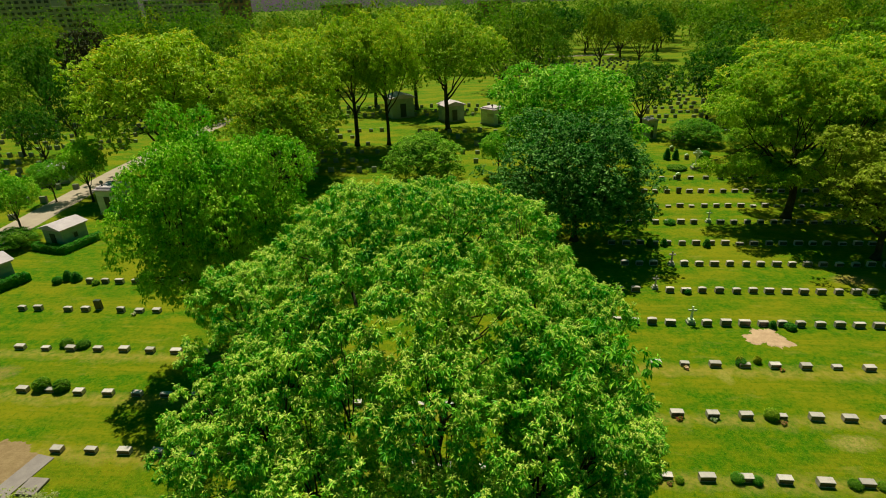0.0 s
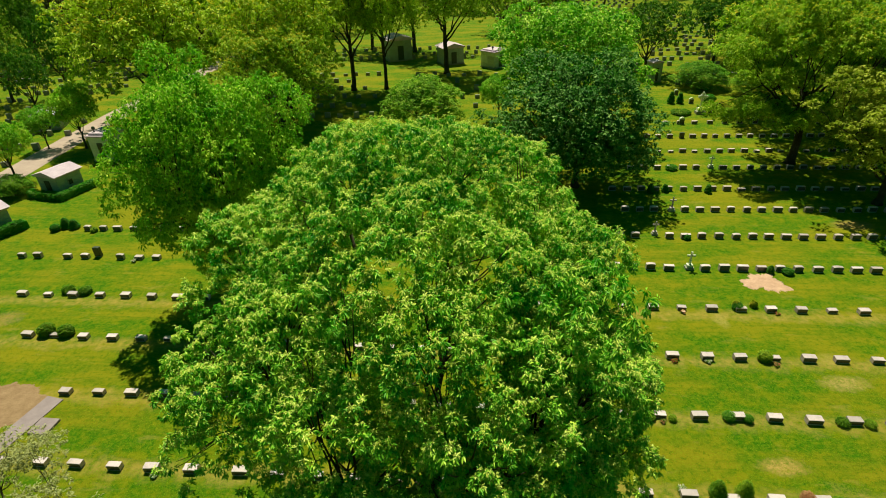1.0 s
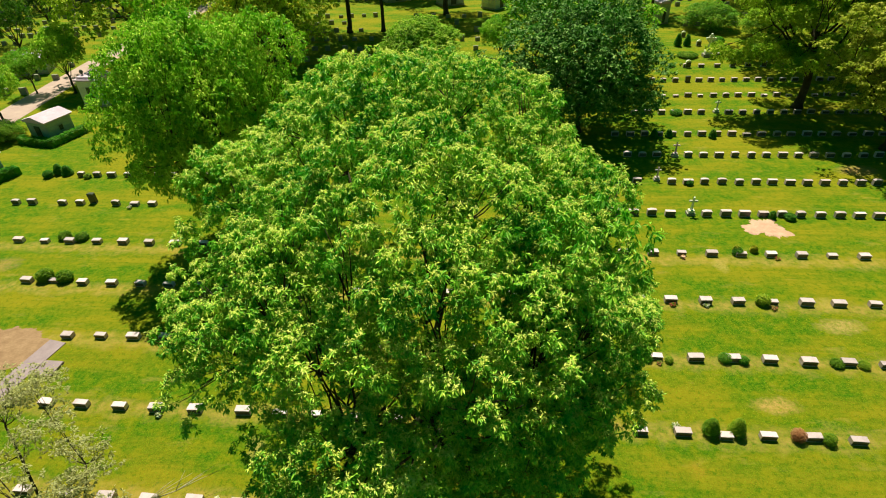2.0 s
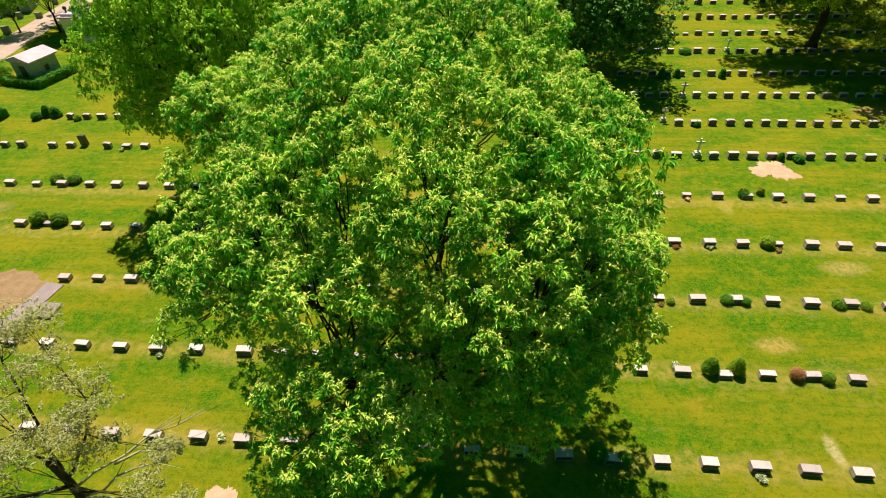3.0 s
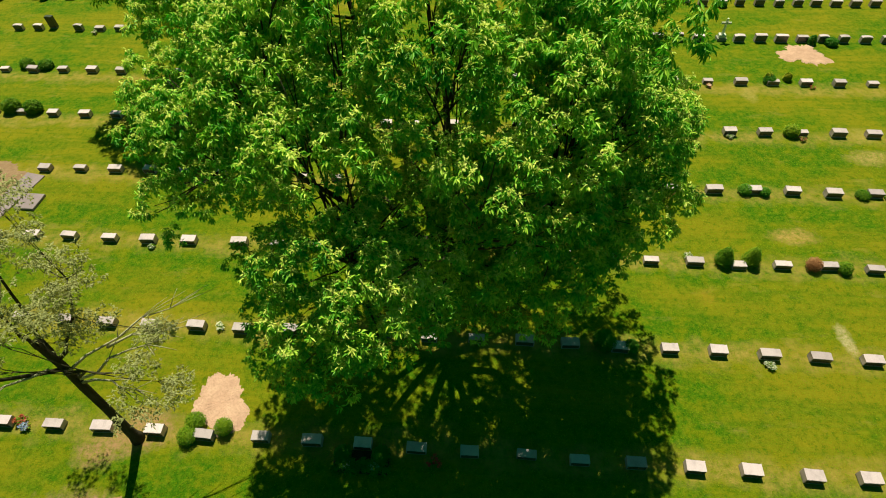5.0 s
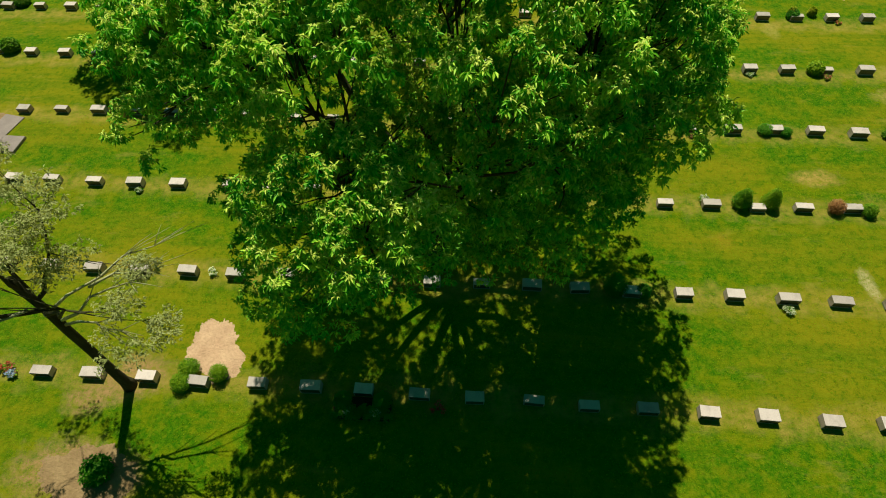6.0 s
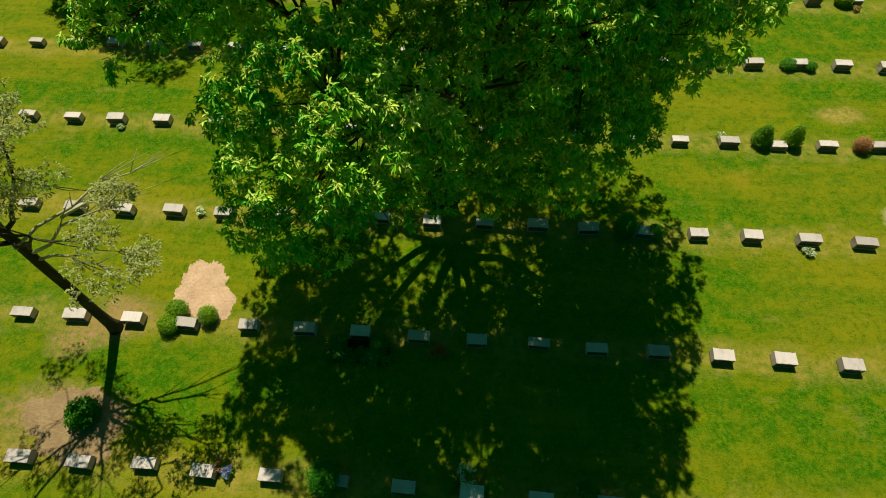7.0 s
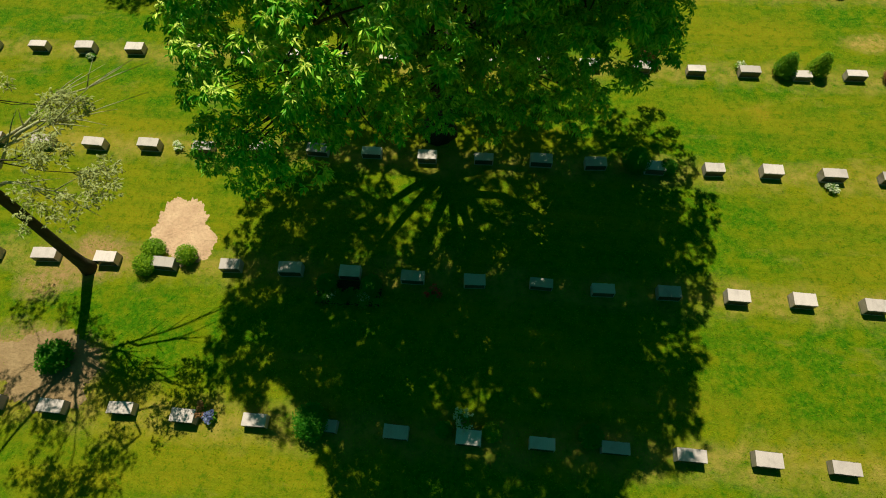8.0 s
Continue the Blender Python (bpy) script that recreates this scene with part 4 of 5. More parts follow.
for i in range(14):
    u, v = -4.9 + 0.13 * i, 5.72 + 0.07 * (i * 7 % 5)
    put_at(bush("low dark leafy plant in a planted grave bed", 0.11, 0.17, M_BUSH_D, 500 + i, leaf=0.07, name="bed_plant", category="plant", n=26), grave(u, v), 61 * i)
put_at(bush("loose grey-green shrub on bare brown soil", 0.4, 0.55, M_BUSH_D, 530, leaf=0.12, name="shrub", category="shrub", n=110), (-11.4, 4.75), 20)

bed = part("grave_bed", block(1.9, 0.75, 0.09, -0.03, 0.03), M_SOIL)
put_at(bed, grave(-4.07, 6.02))
tagged(bed, "dark planted soil bed before a headstone", "flower bed")


def hedge(label, pts, w, h, seed):
    """A clipped hedge along a line."""
    thing = new("hedge")
    rng = random.Random(seed)
    bm = bmesh.new()
    cs, os = [], []
    for a, b in zip(pts, pts[1:]):
        a, b = Vector((*a, 0)), Vector((*b, 0))
        way = b - a
        turn = math.atan2(way.y, way.x)
        got = bmesh.ops.create_cube(bm, size=1, matrix=Matrix.Translation((a + b) / 2 + Vector((0, 0, h * 0.45))) @ Matrix.Rotation(turn, 4, "Z") @ Matrix.Diagonal((way.length + w * 0.8, w * 0.85, h * 0.9, 1)))
        side = Vector((-way.y, way.x, 0)).normalized()
        for _ in range(int(way.length * 90)):
            p = a + way * rng.random()
            if rng.random() < 0.5:
                q, o = side * rng.uniform(-0.5, 0.5) * w + Vector((0, 0, h * rng.uniform(0.9, 1.05))), Vector((0, 0, 1))
            else:
                s = rng.choice((-1, 1))
                q, o = side * 0.5 * w * s + Vector((0, 0, h * rng.random())), side * s
            cs.append(p + q)
            os.append(o)
    part("heart", bm, M_BUSH_D, thing)
    part("foliage", leaf_mesh("foliage", cs, os, 6, 0.16, 0.09, 0.12, 0.1, M_BUSH_D, seed), M_BUSH_D, thing)
    return tagged(thing, label, "hedge")


hedge("low clipped dark hedge around a granite mausoleum", [(-40.9, 50.5), (-37.1, 49.2), (-35.7, 52.9)], 0.6, 0.65, 71)
hedge("clipped hedge beside a low mausoleum", [(-38.6, 40.8), (-37.0, 43.4)], 0.6, 0.8, 72)

# ---- trees ----
R0 = random.Random(21)


def squared(d, p):
    """How far along d a rounded box of unit half-width reaches."""
    return (abs(d.x) ** p + abs(d.y) ** p + abs(d.z) ** p) ** (-1 / p)


def oak_dome():
    """Mounds over the flat-topped dome of the oak, relative to its foot; its front falls away more."""
    out = []
    for d in unit_dirs(84, R0, -0.12):
        if d.y < -0.25 and d.z < 0.3 and -0.4 < d.x < 0.8:
            continue
        q = R0.uniform(0.8, 1.35)
        f = squared(d, 2.15 if d.y < 0 else 2.7) * R0.uniform(0.9, 1.03)
        rise = 6.0 if d.y > 0.1 else 4.7 if d.x > 0.18 else 5.1 if d.x < -0.5 else 5.7
        out.append(((-0.1 + d.x * ((6.45 if d.x > -0.3 else 5.9) * f - 0.75 * q), 1.7 + d.y * (6.8 * f - 0.75 * q), 10.4 + d.z * (rise * f - 0.7 * q)), (q, q, 0.78 * q)))
    return out


LEFT_BOUGH = [
    (-5.9, -1.7, 10.7, 1.0), (-6.1, -2.4, 9.1, 0.9), (-5.0, -2.4, 11.3, 1.0), (-5.9, -0.5, 10.4, 1.0), (-3.6, -2.7, 10.2, 1.0), (-5.9, 1.1, 11.9, 1.1), (-5.6, 2.1, 13.3, 1.2), (-5.5, -1.6, 9.6, 1.0), (-5.2, -0.2, 8.2, 1.0), (-6.2, 1.1, 8.2, 0.95), (-6.0, -0.8, 11.3, 0.9),
]
FRONT_BOUGH = [
    (-1.6, -5.4, 10.1, 1.1), (-0.6, -5.6, 9.8, 0.85), (-2.7, -4.9, 9.5, 0.95), (-1.3, -6.1, 9.4, 1.0), (-2.6, -5.8, 8.7, 0.9), (-1.2, -5.6, 7.0, 0.65), (-2.5, -6.3, 7.4, 0.65), (-3.1, -5.6, 6.9, 0.6),
    (-3.4, -4.2, 8.2, 0.85), (-4.3, -3.9, 6.3, 0.7), (-2.0, -5.0, 7.2, 0.8), (-0.4, -5.2, 8.4, 0.8), (-4.4, -4.9, 5.2, 0.55), (-3.8, -5.3, 5.5, 0.6), (-4.9, -4.2, 5.0, 0.5),
]
RIGHT_BOUGH = [
    (4.6, -2.6, 10.9, 1.0), (5.3, -1.8, 10.3, 1.05), (5.0, -2.2, 9.4, 0.95), (6.0, -0.9, 9.4, 0.95), (5.7, 2.0, 12.2, 1.1), (5.1, 0.5, 10.9, 0.9), (3.5, -2.7, 12.7, 1.0), (2.1, -3.6, 12.6, 1.1), (1.3, -4.8, 11.8, 0.95),
    (6.3, 0.5, 9.4, 1.0), (0.2, -3.4, 13.5, 1.1), (3.9, -3.4, 11.6, 0.9), (2.8, -4.0, 11.4, 0.85), (2.2, -4.6, 9.9, 0.8), (3.6, -4.2, 10.1, 0.9), (4.6, -3.6, 9.2, 0.85), (1.0, -4.7, 9.4, 0.75), (3.0, -4.4, 8.7, 0.8), (2.8, -4.0, 11.6, 1.0), (4.2, -3.0, 11.2, 0.95), (2.4, -4.7, 10.6, 0.9), (3.8, -3.9, 10.2, 0.95), (5.0, -2.9, 9.8, 0.9),
    (6.7, 2.6, 7.4, 1.0), (6.9, 1.3, 8.4, 1.0), (6.4, 3.6, 7.0, 0.9), (6.6, 0.4, 7.2, 0.85),
]
SKIRT = [
    (5.4, -0.7, 5.4, 0.85), (5.7, -0.9, 4.1, 0.7), (4.8, -1.2, 6.6, 1.0), (3.7, -2.3, 7.0, 0.9), (1.5, -2.6, 6.4, 0.85), (5.9, 0.5, 6.3, 0.85), (2.9, -2.2, 5.2, 0.8), (-0.2, -3.9, 5.8, 0.8), (4.1, -0.6, 8.4, 1.0),
    (2.3, -2.4, 8.6, 0.9), (0.6, -2.9, 8.0, 0.9), (-5.6, 1.0, 6.2, 0.9), (-4.9, -2.2, 6.6, 0.85),
]
def oak_belly():
    """Shaded boughs that fill the front of the tree under the dome."""
    return [((R0.uniform(-2.2, 5.2), R0.uniform(-4.0, -0.4), R0.uniform(5.0, 11.0)), (q, q, 0.9 * q)) for q in (R0.uniform(0.7, 1.05) for _ in range(36))]


def oak_skirt():
    """Thin hanging sprays under the dome, thick at the front and right."""
    out = []
    for k in range(66):
        t = radians(R0.uniform(-115, 55) if k < 40 else R0.uniform(-80, 0))
        z = R0.uniform(3.8, 8.6)
        q, far = R0.uniform(0.6, 0.95), R0.uniform(2.6, 4.9) + 0.12 * z
        out.append(((0.2 + far * math.cos(t), 0.3 + 0.74 * far * math.sin(t), z), (q, q, 0.9 * q)))
    return out


main_mounds = oak_dome() + oak_belly() + oak_skirt() + [((x, y, z), (r, r, 0.8 * r)) for x, y, z, r in LEFT_BOUGH + FRONT_BOUGH + RIGHT_BOUGH + SKIRT]
main_tree, tips, outs = tree_thing("oak_tree", "large broad oak tree with bright green tufted leaves", main_mounds, 4.6, 0.42, M_LEAF, M_BARK, 5, 0.70, 0.27, 14, 12, (0.145, 0.041), 0.55, -0.3, 0.55, limbs=9, tall=1.35, thin=2, kink=1.3, twigs=4, base=(-0.6, 12.3, 0))
inner = [((-0.3 + x, 1.7 + y, z), (r, r, 0.8 * r)) for x, y, z, r in ((R0.uniform(-4.6, 4.6), R0.uniform(-4.6, 4.6), R0.uniform(8.6, 13.6), R0.uniform(0.8, 1.3)) for _ in range(24))]
part("inner_crown", whorl_crown("inner_crown", inner, 0.85, R0, M_LEAF, 12, 0.34, 7, 11, (0.19, 0.052), 0.7, -0.6, 0.4)[0], M_LEAF, main_tree)
# pale catkins and young shoots on whorls facing the sky, painted with sunlit highlights
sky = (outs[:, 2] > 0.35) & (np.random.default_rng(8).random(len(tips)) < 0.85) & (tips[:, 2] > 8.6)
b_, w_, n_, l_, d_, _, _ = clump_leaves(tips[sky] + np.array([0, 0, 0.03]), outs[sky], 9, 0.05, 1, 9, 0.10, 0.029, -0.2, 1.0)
part("new_growth", leaves_from("new_growth", b_, w_, n_, l_, d_, 0.3, M_SHOOT_LIT), M_SHOOT_LIT, main_tree, "pale yellow-green young shoots with sunlit highlights in their colour")

# the sparse pale tree beside it
R1 = random.Random(22)
pale_lobes = [((-1.0, 2.6, 8.4), (1.2, 1.0, 0.8)), ((0.6, -1.2, 8.6), (1.2, 0.9, 0.7)), ((0.9, 0.5, 8.6), (1.1, 1.0, 0.9)), ((1.6, 0.9, 8.0), (0.8, 0.7, 0.5)), ((3.3, -1.2, 5.9), (0.85, 0.6, 0.5)), ((1.4, 0.5, 6.9), (0.8, 0.6, 0.4)), ((3.4, 0.2, 6.5), (0.4, 0.35, 0.25)), ((1.2, 1.2, 7.7), (1.0, 0.9, 0.7)),
              ((-1.3, 0.6, 8.8), (1.3, 1.2, 1.0)), ((-1.6, -1.3, 8.2), (1.3, 1.2, 0.9)), ((0.2, -1.8, 9.0), (1.1, 1.0, 0.8)), ((-0.4, 1.8, 9.3), (1.2, 1.0, 0.8)), ((4.15, -0.9, 5.7), (0.35, 0.3, 0.22))]
pale_sprays = [(tuple(p + R1.uniform(-1.0, 1.0) * q for p, q in zip(c, r)), (R1.uniform(0.18, 0.34), R1.uniform(0.18, 0.32), R1.uniform(0.16, 0.28))) for c, r in pale_lobes for _ in range(2 + round(6 * r[0]))]
pale_tree, _, _ = tree_thing("pale_tree", "slender tree with sparse pale grey-green leaves and bare twigs", pale_sprays, 6.4, 0.165, M_LEAF_P, M_BARK, 6, 0.26, 0.16, 4, 6, (0.095, 0.036), 0.2, -0.7, 0.2, limbs=4, base=(-11.35, 7.55, 0), thin=4, kink=0.35)
for k, (a, b) in enumerate((((0.2, 0, 4.9), (3.9, 1.9, 6.0)), ((0.3, 0.1, 4.2), (2.9, -0.6, 4.7)), ((1.4, 0.6, 5.3), (3.2, 0.8, 5.6)), ((0.1, -0.1, 5.4), (-2.2, -1.6, 5.2)), ((0.8, -0.2, 5.0), (3.86, 0.0, 6.7)))):
    bm = bmesh.new()
    path = bend(a, b, 5, 0.25, R1, 0.1)
    tube(bm, path, [0.05, 0.04, 0.032, 0.024, 0.016, 0.006], 6)
    for p in path[2:5]:
        for _ in range(3):
            d = (Vector(b) - Vector(a)).normalized() + Vector((R1.uniform(-1, 1), R1.uniform(-1, 1), R1.uniform(-0.3, 0.6))) * 0.7
            tube(bm, [p, p + d * 0.4, p + d * R1.uniform(0.6, 1.0) + Vector((0, 0, -0.05))], [0.018, 0.011, 0.004], 4)
    part("twig", bm, M_BARK_PALE, pale_tree, "bare pale grey twigs", smooth=True)

TEMPLATES = {}


def template(key, label, mat, seed, n=60, spacing=0.9, size=0.55, shoots=4, leaves=6, leaf=(0.4, 0.17), shape=(6.6, 6.6, 7.0), mid=8.9, trunk=4.0, bark=None, low=-0.6, mound=1.5, droop=0.4, joined=False, bury=0.65, thin=1, heart=0, uneven=1.3, flat=0.5, rise=0.8, tall=0.85, tops=None, share=0.5):
    rng = random.Random(seed)
    mounds = lobed(0, 0, mid, *shape, n, mound, rng, low, uneven, rise)
    mounds += [((rng.uniform(-0.5, 0.5) * shape[0], rng.uniform(-0.5, 0.5) * shape[1], mid + rng.uniform(-0.3, 0.5) * shape[2]), (1.4 * mound, 1.4 * mound, mound)) for _ in range(heart)]
    t, tip, d = tree_thing("tree", label, mounds, trunk, 0.34, mat, bark or M_BARK, seed, spacing, size, shoots, leaves, leaf, droop, -0.4, bury, flat, joined=joined, thin=thin, twig_sides=4 if joined else 5, tall=tall)
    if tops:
        lit_growth_on(tip, d, mid + 0.22 * shape[2], share, 4, (0.75 * leaf[0], 0.7 * leaf[1]), tops, t, "warm yellow young shoots with sunlight in their colour", seed)
    TEMPLATES[key] = [t, False]


FAR = dict(n=26, spacing=1.5, size=0.66, shoots=3, leaves=4, leaf=(0.72, 0.31), mound=1.55, joined=True, thin=3, droop=0.5, uneven=2.0, rise=1.25, tall=1.3, low=-0.35, heart=4)
template("near_green", "full green tree beside the large oak", M_LEAF_N, 30, n=110, spacing=0.62, size=0.4, shoots=5, leaves=6, leaf=(0.27, 0.11), mound=1.25, low=-0.95, heart=12, uneven=1.4, rise=1.0, tall=1.3)
template("green", "broad leafy tree with fresh green crown on lawn", M_LEAF_N, 31, n=56, heart=8, uneven=1.9, rise=1.0, tall=1.3)
template("yellow", "broad tree with yellow-green spring leaves", M_LEAF_Y, 32, n=80, spacing=0.8, size=0.45, mound=1.05, low=-0.5, heart=8, leaf=(0.36, 0.15), uneven=2.1, rise=1.3, tall=1.4, droop=0.55, tops=M_TASSEL_LIT, share=0.45)
template("dark", "dense dark green round-crowned tree", M_LEAF_D, 33, n=64, leaf=(0.36, 0.18), low=-0.9, mid=8.4, heart=10, uneven=1.9, rise=1.0, tall=1.2)
template("olive", "olive-green tree with fine leaves and open limbs", M_LEAF_B, 34, n=66, mound=1.3, spacing=0.78, size=0.45, leaves=5, low=-0.7, leaf=(0.35, 0.14), heart=8, uneven=2.0, rise=0.7, droop=0.5, tops=M_TASSEL_LIT, share=0.3)
template("tan", "tan-green tree with fine leaves among headstones", M_LEAF_T, 44, n=60, mound=1.25, spacing=0.75, size=0.42, low=-0.7, leaf=(0.33, 0.13), heart=8, uneven=2.0, rise=0.8, droop=0.5)
template("tall", "tall tree with a bare trunk and high green crown", M_LEAF_Y, 35, shape=(6.6, 6.6, 5.6), mid=10.5, trunk=7.0, low=-0.6, n=62, heart=6, mound=1.2, spacing=0.82, size=0.45, leaf=(0.36, 0.15), uneven=2.1, rise=1.4, tall=1.4, droop=0.55, tops=M_TASSEL_LIT, share=0.4)
template("far_green", "distant green park tree among graves", M_LEAF_F, 36, **FAR)
template("far_yellow", "distant yellow-green park tree among graves", M_LEAF_FY, 37, **FAR)
template("far_dark", "distant dark green park tree among graves", M_LEAF_FD, 38, **FAR)
template("far_fresh", "distant fresh green park tree among graves", M_LEAF_F, 41, **FAR)
template("far_red", "distant dark copper-leaved tree", M_LEAF_R, 42, **FAR)
template("small", "young small green tree beside the lane", M_LEAF_N, 39, n=34, spacing=1.1, size=0.7, leaf=(0.5, 0.22), shape=(6.6, 6.6, 5.4), mid=10.2, trunk=6.5, mound=2.2)
template("shrub", "low broad spreading green shrub", M_LEAF_G, 40, n=44, spacing=1.0, size=0.6, leaves=4, leaf=(0.5, 0.24), shape=(6.6, 6.6, 7.0), mid=7.6, trunk=3.0, low=-0.8, mound=2.0)


def set_tree(key, x, y, height, radius, turn=0.0, label=""):
    """Every template stands about 16 m high with a crown 7 m in radius."""
    m = pose(x, y, 0, 0, 0, turn) @ Matrix.Diagonal((radius / 7.0, radius / 7.0, height / 16.0, 1))
    t, used = TEMPLATES[key]
    if not used:
        TEMPLATES[key][1] = True
        t.matrix_basis = m
        ob = t
    else:
        ob = copy_thing(t, m @ Matrix.Diagonal((*(1 / v for v in t.scale), 1)))
    return tagged(ob, label, group="cemetery trees")


TREES_NEAR = [
    ("near_green", -14.1, 32.0, 16.0, 5.45), ("yellow", -36.4, 76, 18.8, 10.2), ("yellow", -20.4, 78, 17.4, 7.8), ("yellow", -24.5, 96, 18.0, 8.0),
    ("yellow", -20.0, 70, 12.6, 6.0), ("dark", 13.3, 47.5, 12.4, 7.0), ("green", 16.2, 65, 14.8, 8.2), ("tall", -12.9, 89.4, 19.2, 7.6),
    ("tall", -7.6, 89.4, 18.8, 6.2), ("tall", 2.6, 99.2, 19.0, 9.0), ("tall", -3.5, 121, 19.6, 8.5), ("far_yellow", -13.0, 126, 19.3, 8.5),
    ("far_fresh", 17.8, 118, 18.3, 7.6), ("shrub", -1.4, 68, 6.7, 5.0), ("small", 8.6, 70, 5.6, 2.4),     ("olive", 46, 66, 17.6, 10.4), ("tan", 38.0, 41.0, 11.8, 6.6), ("olive", 60, 76, 17.0, 10.0), ("olive", 49, 54, 14.6, 7.0),
    ("far_dark", 36.0, 93, 11.6, 5.8),
]
TREES_FAR = [
    ("far_dark", 50.5, 99, 12.8, 6.2), ("shrub", 40.5, 82, 4.0, 4.0), ("shrub", 46, 76, 3.4, 3.6), ("far_dark", 77, 140, 15.1, 10.0),
    ("far_dark", -59.8, 82, 9.8, 4.0), ("far_dark", -62.0, 94, 13.0, 4.5), ("far_red", -74, 125, 18.4, 6.5), ("far_dark", -83, 120, 16.2, 6.2),
    ("small", -43.4, 65.2, 7.6, 2.7), ("small", -48.3, 65.6, 5.2, 2.0), ("small", -44.8, 54.4, 7.0, 2.6), ("shrub", -43.0, 51.0, 2.3, 2.0),
    ("shrub", -45.0, 47.0, 2.6, 2.2), ("far_yellow", -57, 120, 19.0, 7.6), ("far_green", -62, 150, 19.4, 8.6), ("far_green", -69.5, 91, 13.0, 5.0),
    ("far_dark", -88, 100, 14.0, 6.0), ("far_green", 44, 205, 16.0, 6.0), ("far_fresh", 35, 160, 12.0, 5.0), ("far_yellow", 70, 108, 15.0, 7.5),
    ("far_yellow", 50, 238, 16.0, 8.5), ("far_green", 64, 236, 17.0, 8.0), ("far_dark", 79, 240, 18.0, 9.0), ("far_green", 93, 238, 17.0, 8.5), ("far_fresh", 71, 258, 19.0, 9.0), ("far_dark", 57, 262, 18.0, 9.0), ("far_green", 88, 262, 19.0, 9.0), ("far_dark", 40, 256, 18.0, 9.0),
]
for i, (key, x, y, h, r) in enumerate(TREES_NEAR + TREES_FAR):
    set_tree(key, x, y, h, r, 47 * i)

# the spreading tree whose low boughs reach out over the graves
R2 = random.Random(61)
wide = lobed(0.6, 0, 12.2, 7.6, 6.4, 4.2, 54, 1.15, R2, -0.3, 1.8, 0.7)
for bearing, reach, z0, z1 in ((182, 9.4, 5.4, 5.6), (196, 7.6, 6.2, 6.6), (170, 8.6, 8.6, 10.6), (205, 6.4, 8.2, 9.4), (150, 7.0, 8.4, 10.0), (228, 6.6, 5.6, 5.2), (255, 6.0, 6.8, 6.6), (285, 6.4, 6.0, 5.6), (320, 7.0, 7.4, 8.0), (350, 7.6, 6.8, 7.4), (30, 7.2, 7.8, 8.8), (70, 6.6, 7.4, 8.4), (110, 6.8, 7.0, 7.6)):
    for k in range(9):
        f, q = 0.34 + 0.66 * k / 8, R2.uniform(0.55, 1.0)
        a = radians(bearing + R2.uniform(-11, 11) * f)
        wide.append(((reach * f * math.cos(a), reach * f * math.sin(a), z0 + (z1 - z0) * f + R2.uniform(-0.5, 0.5)), (q, q, 0.5 * q)))
wide_tree, tip, d = tree_thing("tree", "wide olive-green tree with low boughs over headstones", wide, 6.6, 0.4, M_LEAF_B, M_BARK, 63, 0.6, 0.36, 5, 6, (0.27, 0.11), 0.4, -0.45, 0.6, 0.5, limbs=11, base=(36.2, 51.0, 0), thin=2)
lit_growth_on(tip, d, 12.0, 0.4, 4, (0.22, 0.08), M_TASSEL_LIT, wide_tree, "warm yellow young shoots with sunlight in their colour", 64)
tagged(wide_tree, "wide olive-green tree with low boughs over headstones", "tree", "cemetery trees")

scatter = random.Random(77)
spots = [(35.6, 50, 8)] + [(x, y, r) for _, x, y, _, r in TREES_NEAR + TREES_FAR]
for _ in range(6000):
    y = scatter.uniform(92, 330) if scatter.random() < 0.8 else scatter.uniform(40, 110)
    x = scatter.uniform(-0.98 * y - 12, 0.98 * y + 12)
    r = scatter.uniform(6.0, 9.0)
    if len(spots) > 172:
        break
    if 0.17 * y < x < 0.42 * y and y < 172 or -56 < x < -38 and y < 110 or (-34 < x < 32 and y < 118) or (abs(x) < 56 and y < 92) or (-92 < x < -50 and y < 112):
        continue
    if any((x - a) ** 2 + (y - b) ** 2 < (0.74 * (r + c)) ** 2 for a, b, c in spots):
        continue
    spots.append((x, y, r))
    set_tree(scatter.choice(("far_green", "far_yellow", "far_dark", "far_fresh", "far_yellow")), x, y, scatter.uniform(13, 19), r, scatter.uniform(0, 360))


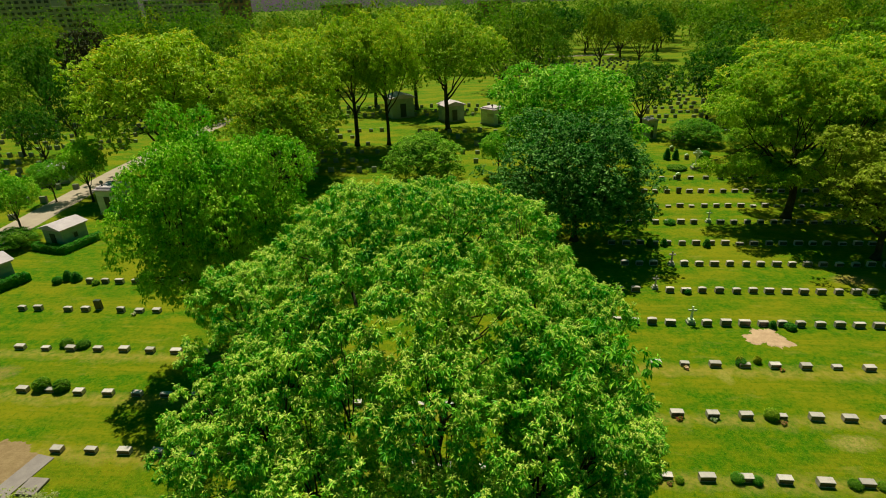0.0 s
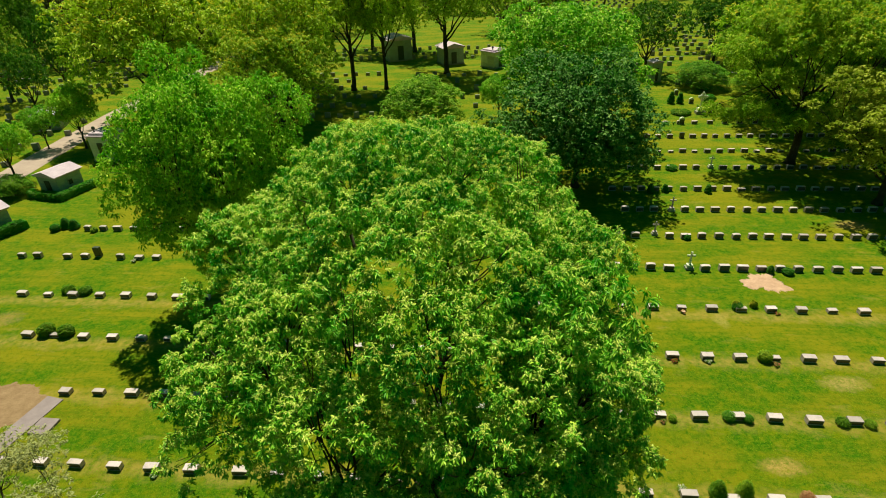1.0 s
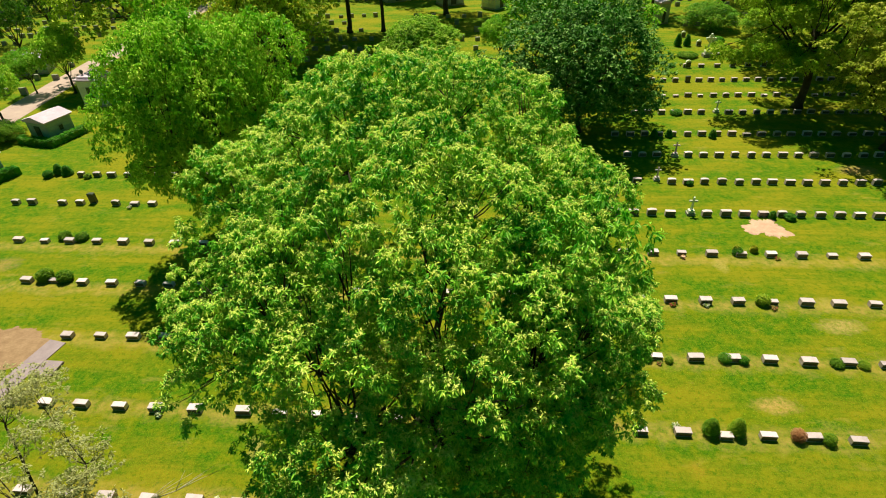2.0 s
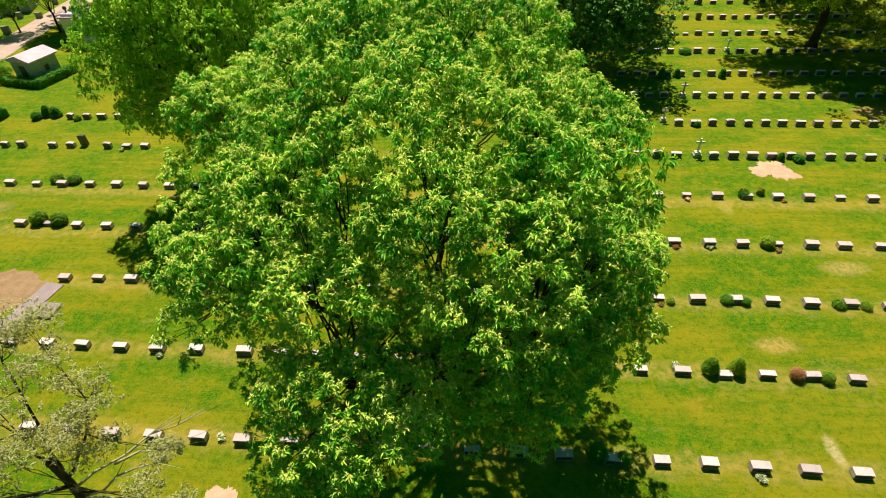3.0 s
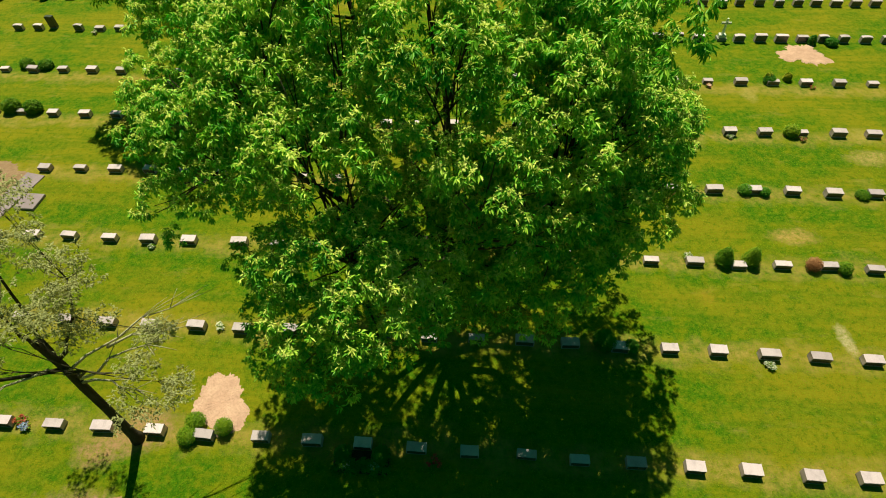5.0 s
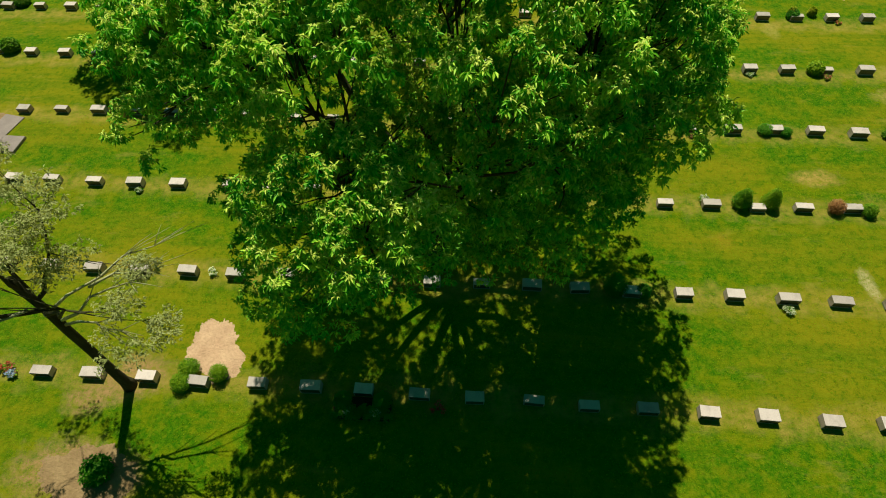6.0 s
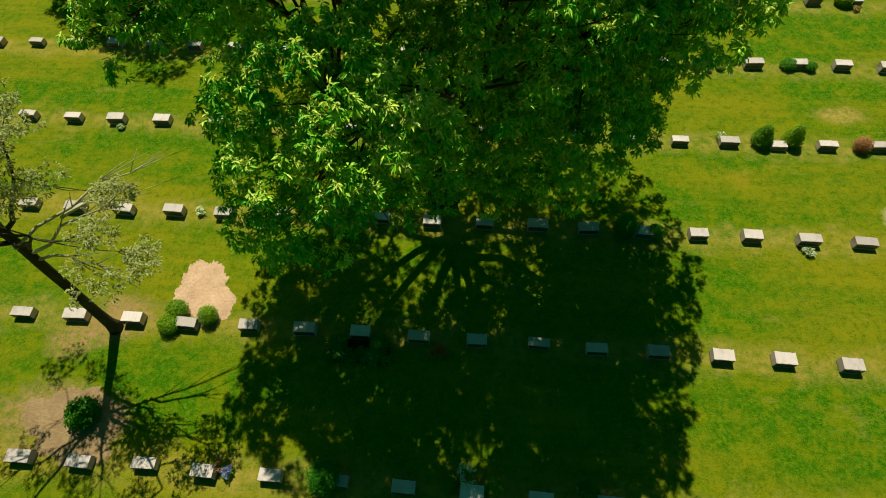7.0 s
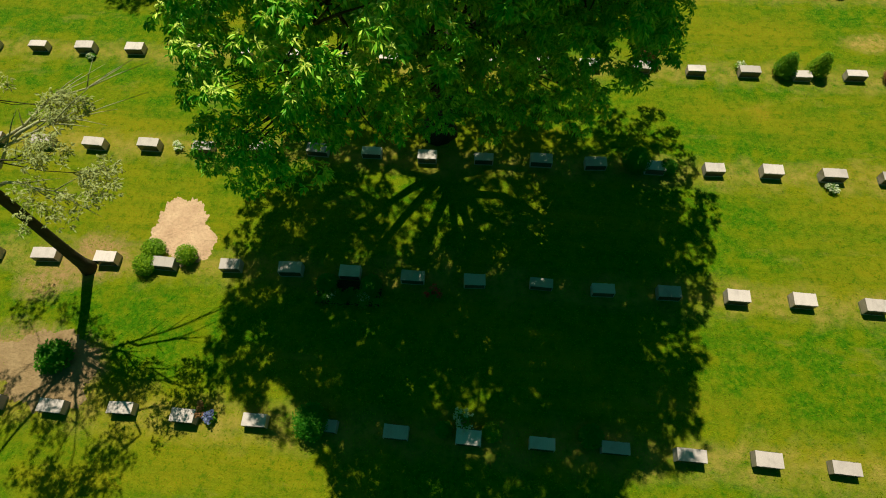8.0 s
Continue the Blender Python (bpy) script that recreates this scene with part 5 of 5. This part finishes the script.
def far_woods():
    """The woods that run on to the town, as one mass of crowns."""
    rng = random.Random(55)
    cs, os = [], []
    for _ in range(760):
        y = 215 + 720 * rng.random() ** 1.4
        x = rng.uniform(-1.0 * y, 1.0 * y)
        h, r = rng.uniform(12, 20.5) + (13.0 + 12.0 * min(1.0, max(0.0, -x / 300))) * min(1.0, max(0.0, (y - 340) / 200)), rng.uniform(5, 9)
        lean = Vector((rng.uniform(0, 99), 0, 0))
        for d in unit_dirs(27, rng, -0.2):
            f = 1 + 0.55 * noise.noise(d * 1.9 + lean)
            cs.append(Vector((x + d.x * r * f, y + d.y * r * f, h * 0.55 + d.z * h * 0.45 * f)))
            os.append(d)
    return leaf_mesh("far_woods", cs, os, 6, 1.4, 0.7, 1.3, 0.3, M_LEAF_F, 9)


tagged(part("far_woods", far_woods(), M_LEAF_F), "distant green woods stretching towards the town", "woods", kind="stuff")


# ---- the town on the horizon ----
def building(label, w, d, h, mat, floors, bays):
    thing = new("apartment_building")
    part("wall", block(w, d, h + 1, -1, 0.1), mat, thing)
    part("roof", block(w * 1.02, d * 1.02, 0.8, h, 0.1), M_CONCRETE, thing)
    bm = block(w / bays * 0.55, 0.5, h / floors * 0.5, 0, 0.04)
    me = mesh_from("window", bm, M_GLASS)
    for f in range(floors):
        for b in range(bays):
            ob = part("window", me, M_GLASS, thing)
            ob.location = ((b + 0.5) / bays * w - w / 2, -d / 2 - 0.1, (f + 0.3) / floors * h)
    return tagged(thing, label, "building")


TOWN = [(-470 + 62 * k, 640 + 14 * (k % 2), 50 + 6 * (k % 3), 44 - 4 * (k % 4), k % 3 == 1, 9 - k // 2, 10) for k in range(5)]
TOWN += [
    (-330, 500, 46, 34, 0, 8, 7), (-276, 470, 40, 27, 0, 7, 6), (-216, 540, 44, 26, 0, 7, 9), (-92, 620, 40, 22, 1, 5, 7), (70, 640, 34, 20, 1, 5, 6),
    (236, 400, 44, 15, 1, 4, 8), (290, 380, 50, 17, 1, 4, 9), (345, 420, 40, 16, 0, 4, 7),
]
for x, y, w, h, brick, floors, bays in TOWN:
    put_at(building("brown brick apartment block on the horizon" if brick else "grey concrete apartment block on the horizon", w, 18, h, M_BRICK if brick else M_CONCRETE, floors, bays), (x, y), 8 if x > 0 else -6)
tagged(part("far_lane", block(34, 4.5, 0.1, -0.05, 0.02, x=56, y=226), M_ROAD), "pale paved lane between distant trees", "road", kind="structure")
